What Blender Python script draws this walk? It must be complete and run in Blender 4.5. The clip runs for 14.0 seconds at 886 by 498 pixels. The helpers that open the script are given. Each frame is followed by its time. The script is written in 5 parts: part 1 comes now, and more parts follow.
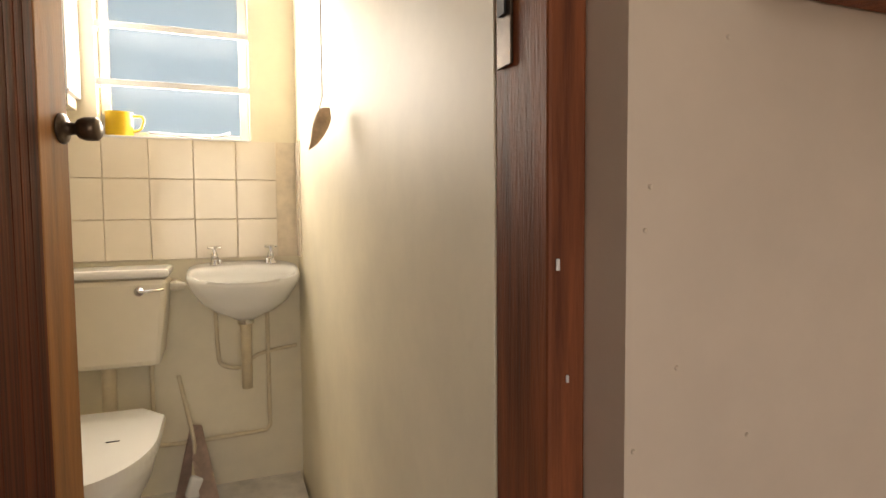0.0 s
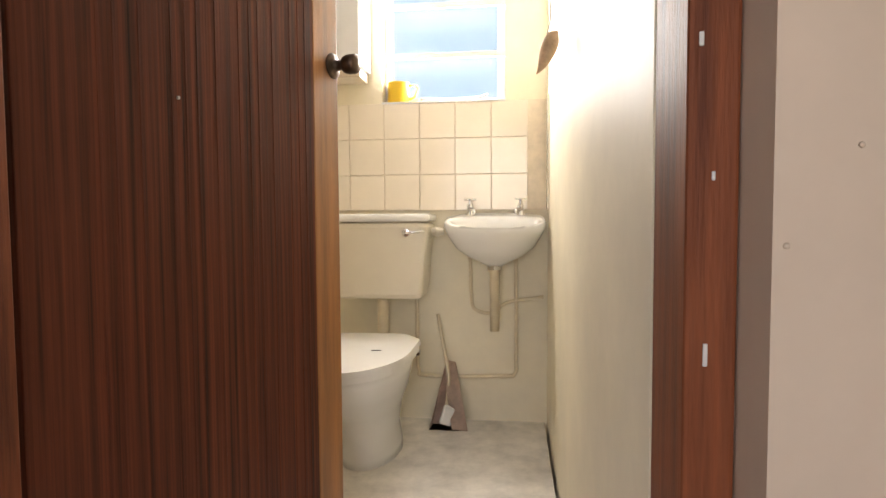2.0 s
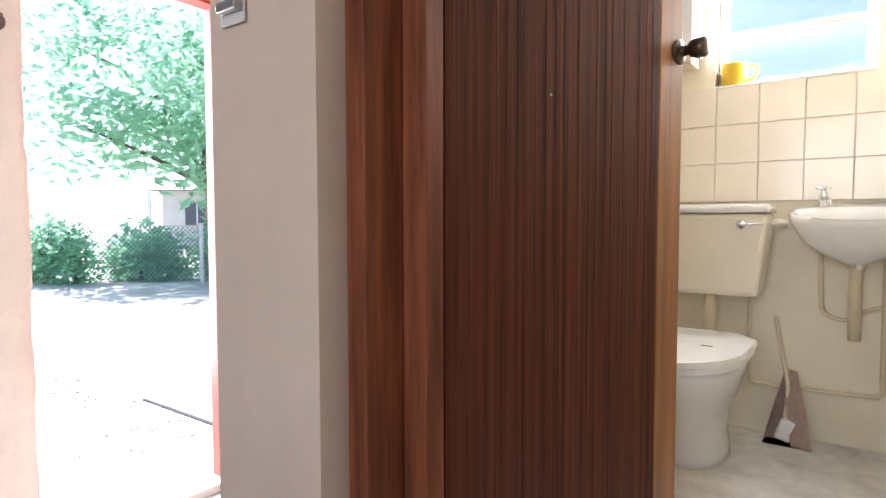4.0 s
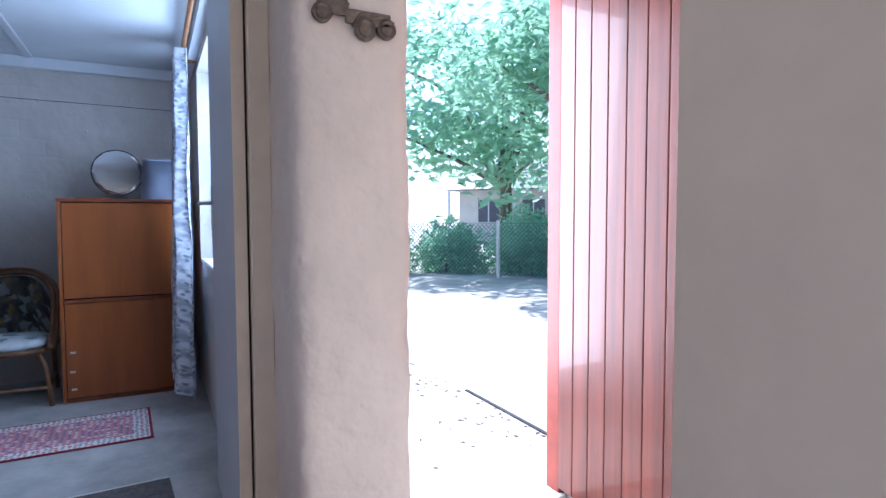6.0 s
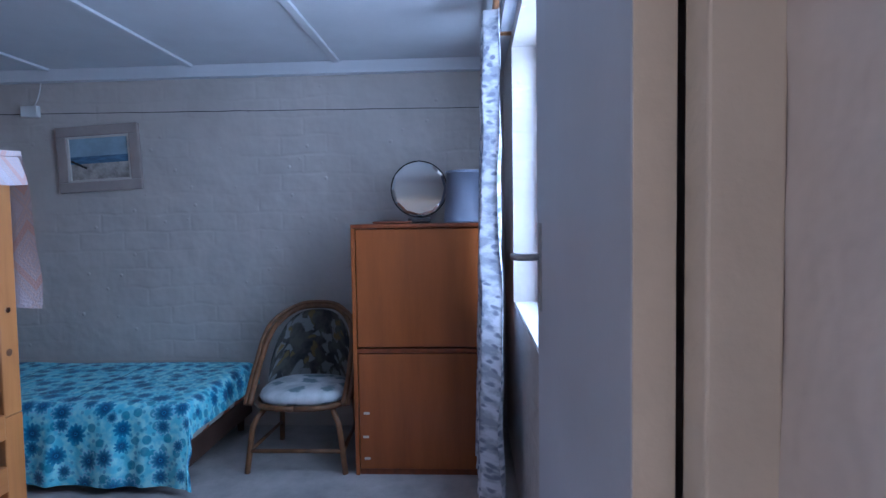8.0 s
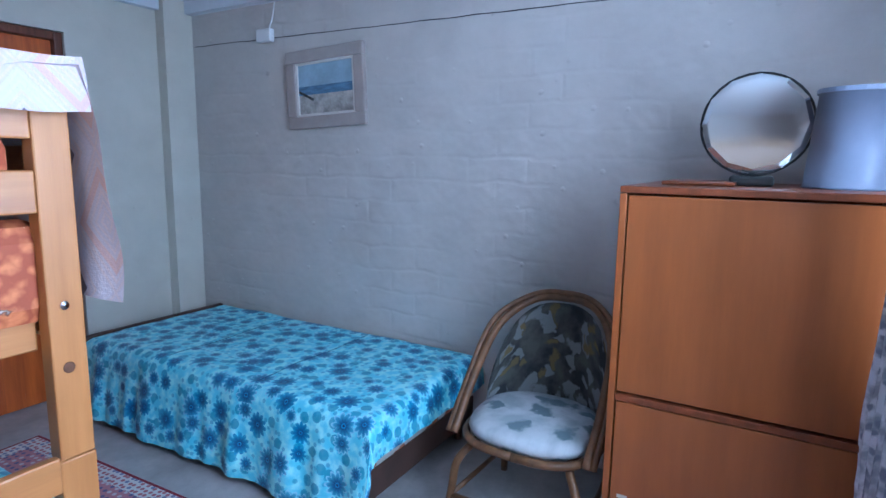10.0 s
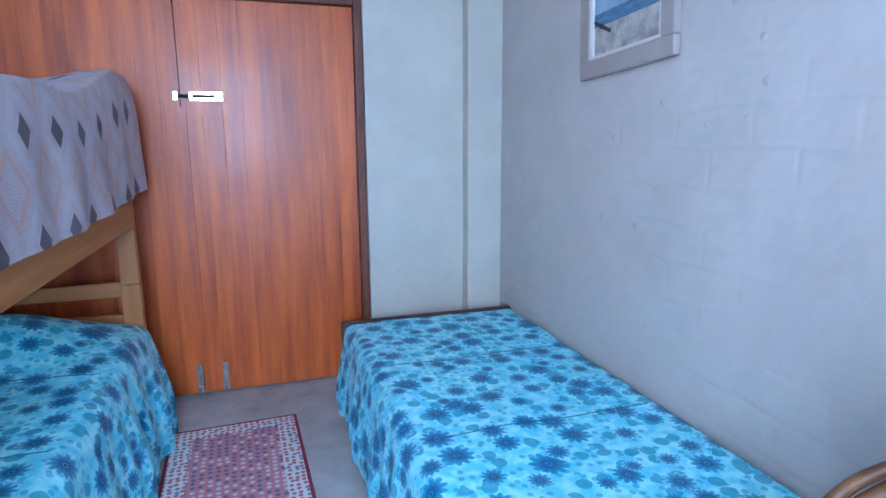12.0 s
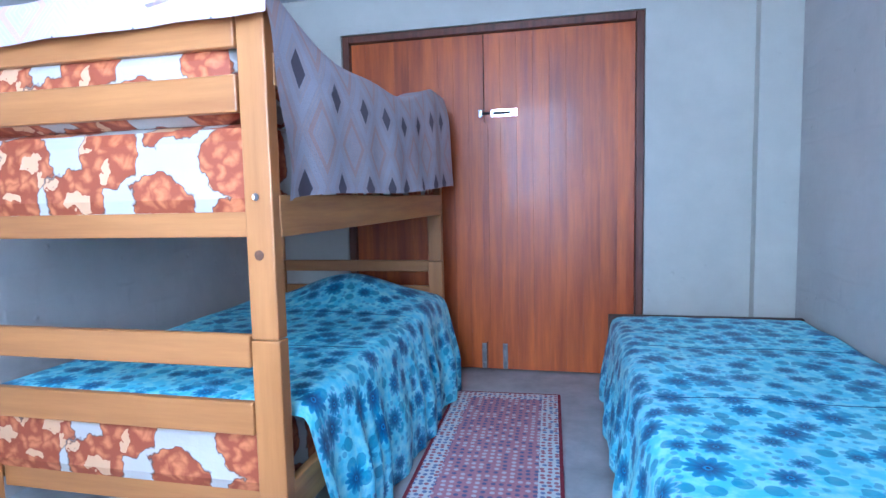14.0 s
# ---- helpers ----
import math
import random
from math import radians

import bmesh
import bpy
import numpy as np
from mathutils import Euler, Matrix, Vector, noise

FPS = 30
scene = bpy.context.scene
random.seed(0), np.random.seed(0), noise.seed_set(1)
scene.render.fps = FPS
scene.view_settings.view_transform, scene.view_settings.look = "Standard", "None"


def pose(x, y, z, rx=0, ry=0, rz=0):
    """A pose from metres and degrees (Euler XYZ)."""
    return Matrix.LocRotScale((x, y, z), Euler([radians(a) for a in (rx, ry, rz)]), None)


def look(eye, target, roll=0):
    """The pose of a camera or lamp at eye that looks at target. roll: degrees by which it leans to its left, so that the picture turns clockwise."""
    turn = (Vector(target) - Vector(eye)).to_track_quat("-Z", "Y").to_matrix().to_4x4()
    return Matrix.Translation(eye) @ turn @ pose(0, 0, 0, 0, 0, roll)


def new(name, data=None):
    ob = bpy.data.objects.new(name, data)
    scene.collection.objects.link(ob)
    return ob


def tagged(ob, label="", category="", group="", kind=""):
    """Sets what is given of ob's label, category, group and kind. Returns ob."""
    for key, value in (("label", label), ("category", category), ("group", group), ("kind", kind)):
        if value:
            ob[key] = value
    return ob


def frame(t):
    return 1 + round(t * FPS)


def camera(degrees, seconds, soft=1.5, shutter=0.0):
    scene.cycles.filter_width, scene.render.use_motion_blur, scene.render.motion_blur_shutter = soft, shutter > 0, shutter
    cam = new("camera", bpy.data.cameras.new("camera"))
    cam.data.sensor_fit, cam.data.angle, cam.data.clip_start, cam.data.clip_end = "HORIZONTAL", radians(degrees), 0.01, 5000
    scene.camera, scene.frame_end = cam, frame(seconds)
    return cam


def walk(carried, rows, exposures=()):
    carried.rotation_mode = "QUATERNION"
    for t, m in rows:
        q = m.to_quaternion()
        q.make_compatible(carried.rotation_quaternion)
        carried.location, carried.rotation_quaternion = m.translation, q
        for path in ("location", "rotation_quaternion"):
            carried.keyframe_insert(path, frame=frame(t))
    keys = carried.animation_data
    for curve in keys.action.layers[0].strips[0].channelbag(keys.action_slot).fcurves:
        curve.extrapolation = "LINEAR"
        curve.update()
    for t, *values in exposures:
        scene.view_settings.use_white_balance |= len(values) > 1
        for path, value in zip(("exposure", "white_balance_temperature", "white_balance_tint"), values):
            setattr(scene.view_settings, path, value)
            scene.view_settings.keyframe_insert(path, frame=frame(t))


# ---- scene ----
cam = camera(75.41, 14.0)
ROWS = [
    (0.0, pose(0.001, 0.001, 1.358, 86.68, 0.48, -21.15)),
    (0.5, pose(0.079, 0.057, 1.287, 86.90, 0.50, -13.74)),
    (1.0, pose(0.147, 0.058, 1.249, 86.92, 0.43, -6.22)),
    (1.5, pose(0.163, 0.018, 1.197, 87.08, 0.43, 0.66)),
    (2.0, pose(0.150, -0.030, 1.158, 87.09, 0.34, 6.91)),
    (2.5, pose(0.133, -0.088, 1.132, 87.22, 0.29, 12.94)),
    (3.0, pose(0.106, -0.135, 1.114, 87.44, 0.42, 19.95)),
    (3.2, pose(0.105, -0.148, 1.113, 87.46, 0.32, 22.91)),
    (5.3, pose(-0.089, -0.128, 1.147, 86.67, 0.44, 56.15)),
    (5.5, pose(-0.131, -0.140, 1.146, 86.71, 0.47, 58.56)),
    (6.0, pose(-0.276, -0.180, 1.136, 86.92, 0.16, 63.19)),
    (6.5, pose(-0.577, -0.177, 1.192, 86.32, 0.44, 68.71)),
    (7.0, pose(-0.920, -0.124, 1.220, 86.79, 1.00, 77.65)),
    (7.5, pose(-1.287, -0.128, 1.252, 87.24, 0.71, 85.05)),
    (8.0, pose(-1.613, -0.101, 1.281, 87.03, 0.89, 92.88)),
    (8.2, pose(-1.748, -0.115, 1.293, 86.90, 0.98, 96.17)),
    (10.5, look((-3.033, -0.395, 1.327), (-4.553, -1.643, 0.965), 0.8)),
    (11.0, look((-3.371, -0.506, 1.326), (-4.607, -2.028, 0.935), 0.2)),
    (11.5, look((-3.665, -0.605, 1.291), (-4.583, -2.336, 0.889), -0.1)),
    (12.0, look((-3.883, -0.646, 1.246), (-4.477, -2.521, 0.883), -0.4)),
    (12.5, look((-4.001, -0.586, 1.173), (-4.338, -2.537, 0.887), -0.8)),
    (13.0, look((-4.072, -0.489, 1.097), (-4.097, -2.477, 0.879), -1.1)),
    (13.5, look((-4.057, -0.429, 1.033), (-3.847, -2.409, 0.845), -1.2)),
    (14.0, look((-4.055, -0.377, 1.004), (-3.603, -2.317, 0.827), -1.3)),
]

EXPOSURES = [(0.0, 0.9, 7200, 14), (1.0, 1.1, 6900, 14), (3.0, 1.5, 6000, 14), (5.4, 1.1, 5300, 14), (6.5, 0.75, 4950, 14), (8.2, 0.75, 5000, 18), (10.5, 2.05, 5000, 13), (12.0, 2.4, 4950, 14), (14.0, 2.3, 4850, 14)]
walk(cam, ROWS, EXPOSURES)

# ---------------------------------------------------------------- light
world = bpy.data.worlds.new("sky")
scene.world = world
world.use_nodes = True
wn = world.node_tree.nodes
sky = wn.new("ShaderNodeTexSky")
sky.sky_type = "NISHITA"
sky.sun_disc = False
sky.sun_elevation = radians(46)
sky.sun_rotation = radians(278)
wn["Background"].inputs[1].default_value = 0.15
world.node_tree.links.new(sky.outputs[0], wn["Background"].inputs[0])
sun = new("sun", bpy.data.lights.new("sun", "SUN"))
sun.data.energy = 5.0
sun.data.angle = radians(0.6)
sun.data.color = (1.0, 0.95, 0.88)
sun.matrix_world = look((-14, 2.2, 14.5), (0.0, 0.0, 0.0))


def area(name, eye, target, w, h, power, color):
    d = bpy.data.lights.new(name, "AREA")
    d.shape, d.size, d.size_y, d.energy, d.color = "RECTANGLE", w, h, power, color
    ob = new(name, d)
    ob.matrix_world = look(eye, target)
    return ob


area("daylight_bedroom_window", (-3.70, 0.31, 1.50), (-3.85, -1.6, 1.1), 1.3, 1.15, 24, (0.74, 0.89, 1.0))
area("daylight_toilet_window", (-0.145, 2.475, 1.97), (-0.145, 1.0, 1.97), 0.46, 0.54, 11.5, (1.0, 0.95, 0.86))
area("daylight_entrance", (-2.75, 0.80, 1.25), (0.0, 0.4, 1.0), 0.9, 1.9, 42, (1.0, 0.94, 0.9))
area("daylight_hall_window", (0.0, -1.69, 1.50), (0.0, 0.5, 1.15), 1.1, 1.1, 7.5, (1.0, 0.91, 0.80))


# ---------------------------------------------------------------- materials
def mat(name, color, rough=0.6, var=0.12, scale=6.0, stretch=(1, 1, 1), bump=0.0, bscale=60.0, metal=0.0, dark=None, coat=0.0, bdist=0.01, rand=0.0):
    m = bpy.data.materials.new(name)
    m.use_nodes = True
    n, l = m.node_tree.nodes, m.node_tree.links
    p = n["Principled BSDF"]
    p.inputs["Roughness"].default_value = rough
    p.inputs["Metallic"].default_value = metal
    p.inputs["Coat Weight"].default_value = coat
    tc = n.new("ShaderNodeTexCoord")
    mp = n.new("ShaderNodeMapping")
    mp.inputs["Scale"].default_value = stretch
    l.new(tc.outputs["Object"], mp.inputs[0])
    vec = mp.outputs[0]
    if rand:
        oi = n.new("ShaderNodeObjectInfo")
        va = n.new("ShaderNodeVectorMath")
        va.operation = "MULTIPLY_ADD"
        va.inputs[1].default_value = (1, 1, 1)
        mm = n.new("ShaderNodeMath")
        mm.operation = "MULTIPLY"
        mm.inputs[1].default_value = 37.0
        l.new(oi.outputs["Random"], mm.inputs[0])
        l.new(vec, va.inputs[0])
        l.new(mm.outputs[0], va.inputs[2])
        vec = va.outputs[0]
    t1 = n.new("ShaderNodeTexNoise")
    t1.inputs["Scale"].default_value = scale
    t1.inputs["Detail"].default_value = 6
    t1.inputs["Roughness"].default_value = 0.65
    l.new(vec, t1.inputs["Vector"])
    ramp = n.new("ShaderNodeValToRGB")
    d = dark if dark else tuple(c * (1 - 2 * var) for c in color)
    hi = tuple(min(1, c * (1 + var)) for c in color)
    ramp.color_ramp.elements[0].position, ramp.color_ramp.elements[1].position = 0.3, 0.68
    ramp.color_ramp.elements[0].color = (*d, 1)
    ramp.color_ramp.elements[1].color = (*hi, 1)
    l.new(t1.outputs[0], ramp.inputs[0])
    l.new(ramp.outputs[0], p.inputs["Base Color"])
    rr = n.new("ShaderNodeMapRange")
    rr.inputs["To Min"].default_value = max(0.02, rough - 0.08)
    rr.inputs["To Max"].default_value = min(1, rough + 0.1)
    l.new(t1.outputs[0], rr.inputs["Value"])
    l.new(rr.outputs[0], p.inputs["Roughness"])
    if bump:
        t2 = n.new("ShaderNodeTexNoise")
        t2.inputs["Scale"].default_value = bscale
        t2.inputs["Detail"].default_value = 4
        l.new(vec, t2.inputs["Vector"])
        b = n.new("ShaderNodeBump")
        b.inputs["Strength"].default_value = bump
        b.inputs["Distance"].default_value = bdist
        l.new(t2.outputs[0], b.inputs["Height"])
        l.new(b.outputs[0], p.inputs["Normal"])
    return m


def glass(name, tint=(0.9, 0.95, 1.0), rough=0.0):
    m = mat(name, tint, rough, 0.02)
    m.node_tree.nodes["Principled BSDF"].inputs["Transmission Weight"].default_value = 1.0
    return m


class Nodes:
    """Short hand for building a cloth pattern from the UV map."""

    def __init__(self, name, rough):
        self.m = bpy.data.materials.new(name)
        self.m.use_nodes = True
        self.n, self.l = self.m.node_tree.nodes, self.m.node_tree.links
        self.p = self.n["Principled BSDF"]
        self.p.inputs["Roughness"].default_value = rough
        self.uv = self.n.new("ShaderNodeTexCoord").outputs["UV"]

    def put(self, sock, v):
        if isinstance(v, (int, float)):
            sock.default_value = v
        elif isinstance(v, tuple):
            sock.default_value = v if len(v) == len(sock.default_value) else (*v, 1)
        else:
            self.l.new(v, sock)

    def math(self, op, a, b=0.0, c=0.0):
        k = self.n.new("ShaderNodeMath")
        k.operation = op
        for i, v in enumerate((a, b, c)):
            self.put(k.inputs[i], v)
        return k.outputs[0]

    def vec(self, op, a, b=(0, 0, 0)):
        k = self.n.new("ShaderNodeVectorMath")
        k.operation = op
        self.put(k.inputs[0], a)
        self.put(k.inputs[1], b)
        return k.outputs[0]

    def noise(self, v, scale, detail=3.0):
        k = self.n.new("ShaderNodeTexNoise")
        k.inputs["Scale"].default_value, k.inputs["Detail"].default_value = scale, detail
        self.put(k.inputs["Vector"], v)
        return k.outputs[0], k.outputs[1]

    def voronoi(self, v, scale, rnd=1.0):
        k = self.n.new("ShaderNodeTexVoronoi")
        k.voronoi_dimensions = "2D"
        k.inputs["Scale"].default_value, k.inputs["Randomness"].default_value = scale, rnd
        self.put(k.inputs["Vector"], v)
        return k.outputs["Distance"], k.outputs["Color"], k.outputs["Position"]

    def split(self, v):
        k = self.n.new("ShaderNodeSeparateXYZ")
        self.put(k.inputs[0], v)
        return k.outputs[0], k.outputs[1]

    def mix(self, f, a, b):
        k = self.n.new("ShaderNodeMix")
        k.data_type = "RGBA"
        self.put(k.inputs[0], f)
        self.put(k.inputs[6], a)
        self.put(k.inputs[7], b)
        return k.outputs[2]

    def step(self, v, a, b):
        k = self.n.new("ShaderNodeMapRange")
        self.put(k.inputs["Value"], v)
        k.inputs["From Min"].default_value, k.inputs["From Max"].default_value = a, b
        return k.outputs[0]

    def done(self, color, bump=0.25, bscale=90.0, dist=0.004):
        self.put(self.p.inputs["Base Color"], color)
        h, _ = self.noise(self.uv, bscale)
        b = self.n.new("ShaderNodeBump")
        b.inputs["Strength"].default_value, b.inputs["Distance"].default_value = bump, dist
        self.l.new(h, b.inputs["Height"])
        self.l.new(b.outputs[0], self.p.inputs["Normal"])
        return self.m


def blue_floral():
    k = Nodes("aqua floral cloth", 0.42)
    d, c, pos = k.voronoi(k.uv, 8.6, 0.9)
    dx, dy = k.split(k.vec("SUBTRACT", k.uv, pos))
    ang = k.math("ARCTAN2", dy, dx)
    pet = k.math("ABSOLUTE", k.math("SINE", k.math("MULTIPLY", ang, 5.5)))
    cr, cg = k.split(c)
    size = k.math("MULTIPLY_ADD", cr, 0.24, 0.20)
    edge = k.math("MULTIPLY", size, k.math("MULTIPLY_ADD", pet, 0.4, 0.75))
    rel = k.math("DIVIDE", d, edge)
    n1, _ = k.noise(k.uv, 24.0, 4.0)
    bg = k.mix(k.step(n1, 0.42, 0.62), (0.17, 0.66, 0.80), (0.42, 0.84, 0.88))
    leaf, lc, _ = k.voronoi(k.uv, 17.0, 1.0)
    lr, lg = k.split(lc)
    leafy = k.math("MULTIPLY", k.math("LESS_THAN", leaf, 0.36), k.math("GREATER_THAN", lr, 0.55))
    bg = k.mix(k.math("MULTIPLY", leafy, 0.75), bg, (0.02, 0.28, 0.46))
    petal = k.mix(k.step(rel, 0.2, 1.05), (0.004, 0.05, 0.17), k.mix(cg, (0.04, 0.36, 0.62), (0.14, 0.58, 0.80)))
    petal = k.mix(k.math("MULTIPLY", k.step(pet, 0.35, 0.0), 0.45), petal, (0.01, 0.10, 0.30))
    petal = k.mix(k.math("LESS_THAN", rel, 0.2), petal, (0.05, 0.30, 0.55))
    petal = k.mix(k.math("LESS_THAN", rel, 0.1), petal, (0.005, 0.02, 0.10))
    rim = k.math("MULTIPLY", k.step(rel, 0.80, 0.92), k.math("GREATER_THAN", cg, 0.35))
    petal = k.mix(k.math("MULTIPLY", rim, 0.7), petal, (0.46, 0.74, 0.86))
    vein, _ = k.noise(k.uv, 85.0, 2.0)
    petal = k.mix(k.math("MULTIPLY", k.step(vein, 0.55, 0.66), 0.5), petal, (0.01, 0.12, 0.32))
    twig, tc_, _ = k.voronoi(k.uv, 38.0, 1.0)
    tr, tg = k.split(tc_)
    bg = k.mix(k.math("MULTIPLY", k.math("MULTIPLY", k.math("LESS_THAN", twig, 0.33), k.math("GREATER_THAN", tr, 0.62)), 0.6), bg, (0.03, 0.30, 0.50))
    col = k.mix(k.math("LESS_THAN", rel, 1.0), bg, petal)
    return k.done(col, 0.5, 14.0, 0.012)


def diamond_cloth():
    k = Nodes("grey pink diamond blanket", 0.85)
    u, v = k.split(k.uv)
    a = k.math("ABSOLUTE", k.math("SUBTRACT", k.math("FRACT", k.math("MULTIPLY", u, 4.7)), 0.5))
    b = k.math("ABSOLUTE", k.math("SUBTRACT", k.math("FRACT", k.math("MULTIPLY", v, 3.9)), 0.5))
    dm = k.math("ADD", a, b)
    n1, _ = k.noise(k.uv, 30.0, 3.0)
    base = k.mix(n1, (0.44, 0.34, 0.34), (0.62, 0.49, 0.47))
    stripes = k.math("ABSOLUTE", k.math("SINE", k.math("MULTIPLY", dm, 44.0)))
    base = k.mix(k.math("MULTIPLY", k.math("GREATER_THAN", stripes, 0.6), 0.45), base, (0.42, 0.40, 0.48))
    pale = k.math("MULTIPLY", k.math("GREATER_THAN", dm, 0.30), k.math("LESS_THAN", dm, 0.46))
    base = k.mix(k.math("MULTIPLY", pale, 0.6), base, (0.52, 0.48, 0.54))
    rust = k.math("MULTIPLY", k.math("GREATER_THAN", dm, 0.62), k.math("LESS_THAN", dm, 0.72))
    base = k.mix(k.math("MULTIPLY", rust, 0.5), base, (0.55, 0.28, 0.20))
    col = k.mix(k.math("LESS_THAN", dm, 0.17), base, (0.13, 0.10, 0.12))
    return k.done(col, 0.4, 160.0, 0.004)


def orange_floral():
    k = Nodes("white mattress ticking with orange flowers", 0.7)
    n1, nc = k.noise(k.uv, 16.0, 3.0)
    warped = k.vec("ADD", k.uv, k.vec("MULTIPLY", nc, (0.10, 0.10, 0)))
    d, c, _ = k.voronoi(warped, 5.4, 0.85)
    d2, c2, _ = k.voronoi(warped, 26.0, 1.0)
    cr, cg = k.split(c2)
    flower = k.mix(k.step(d2, 0.1, 0.5), (0.55, 0.17, 0.06), (0.30, 0.06, 0.02))
    flower = k.mix(k.math("GREATER_THAN", cr, 0.85), flower, (0.62, 0.36, 0.20))
    col = k.mix(k.step(d, 0.50, 0.475), (0.48, 0.44, 0.40), (0.12, 0.05, 0.03))
    col = k.mix(k.step(d, 0.475, 0.46), col, flower)
    return k.done(col, 0.3, 40.0, 0.006)


def dark_floral():
    k = Nodes("dark green leaf print upholstery", 0.8)
    n1, nc = k.noise(k.uv, 9.0, 4.0)
    warped = k.vec("ADD", k.uv, k.vec("MULTIPLY", nc, (0.22, 0.22, 0)))
    d, c, _ = k.voronoi(warped, 15.0, 1.0)
    cr, cg = k.split(c)
    col = k.mix(k.step(n1, 0.4, 0.6), (0.05, 0.055, 0.06), (0.16, 0.16, 0.14))
    col = k.mix(k.math("MULTIPLY", k.math("GREATER_THAN", cr, 0.5), k.step(d, 0.6, 0.45)), col, (0.32, 0.34, 0.34))
    col = k.mix(k.math("MULTIPLY", k.math("GREATER_THAN", cg, 0.78), k.step(d, 0.45, 0.25)), col, (0.26, 0.20, 0.09))
    return k.done(col, 0.3, 120.0, 0.003)


def pale_floral():
    k = Nodes("pale seat print", 0.8)
    n1, nc = k.noise(k.uv, 9.0, 4.0)
    d, c, _ = k.voronoi(k.vec("ADD", k.uv, k.vec("MULTIPLY", nc, (0.22, 0.22, 0))), 9.0, 1.0)
    cr, cg = k.split(c)
    col = k.mix(k.step(n1, 0.4, 0.6), (0.34, 0.38, 0.40), (0.52, 0.55, 0.56))
    col = k.mix(k.math("MULTIPLY", k.math("GREATER_THAN", cr, 0.6), k.step(d, 0.5, 0.3)), col, (0.14, 0.20, 0.22))
    return k.done(col, 0.3, 120.0, 0.003)


def lace_cloth():
    k = Nodes("grey blue patterned curtain", 0.85)
    n1, nc = k.noise(k.uv, 20.0, 5.0)
    d, c, _ = k.voronoi(k.vec("ADD", k.uv, k.vec("MULTIPLY", nc, (0.04, 0.04, 0))), 26.0, 1.0)
    col = k.mix(k.step(n1, 0.42, 0.58), (0.30, 0.32, 0.38), (0.62, 0.64, 0.70))
    col = k.mix(k.step(d, 0.3, 0.15), col, (0.20, 0.22, 0.29))
    k.p.inputs["Transmission Weight"].default_value = 0.0
    return k.done(col, 0.3, 150.0, 0.003)


def rug_field():
    k = Nodes("maroon rug field", 0.95)
    u, v = k.split(k.uv)
    w = k.vec("MULTIPLY", k.uv, (1, 1, 0))
    d, c, _ = k.voronoi(w, 34.0, 0.25)
    cr, cg = k.split(c)
    n1, _ = k.noise(k.uv, 120.0, 3.0)
    col = k.mix(n1, (0.40, 0.15, 0.18), (0.58, 0.28, 0.31))
    col = k.mix(k.step(d, 0.34, 0.26), col, k.mix(k.math("GREATER_THAN", cr, 0.5), (0.62, 0.54, 0.56), (0.14, 0.13, 0.24)))
    return k.done(col, 0.5, 400.0, 0.004)


def rug_border():
    k = Nodes("cream rug border", 0.95)
    d, c, _ = k.voronoi(k.uv, 40.0, 0.4)
    cr, cg = k.split(c)
    n1, _ = k.noise(k.uv, 120.0, 3.0)
    col = k.mix(n1, (0.60, 0.56, 0.54), (0.78, 0.74, 0.72))
    col = k.mix(k.step(d, 0.40, 0.3), col, k.mix(k.math("GREATER_THAN", cr, 0.45), (0.20, 0.22, 0.34), (0.42, 0.14, 0.16)))
    return k.done(col, 0.5, 400.0, 0.004)


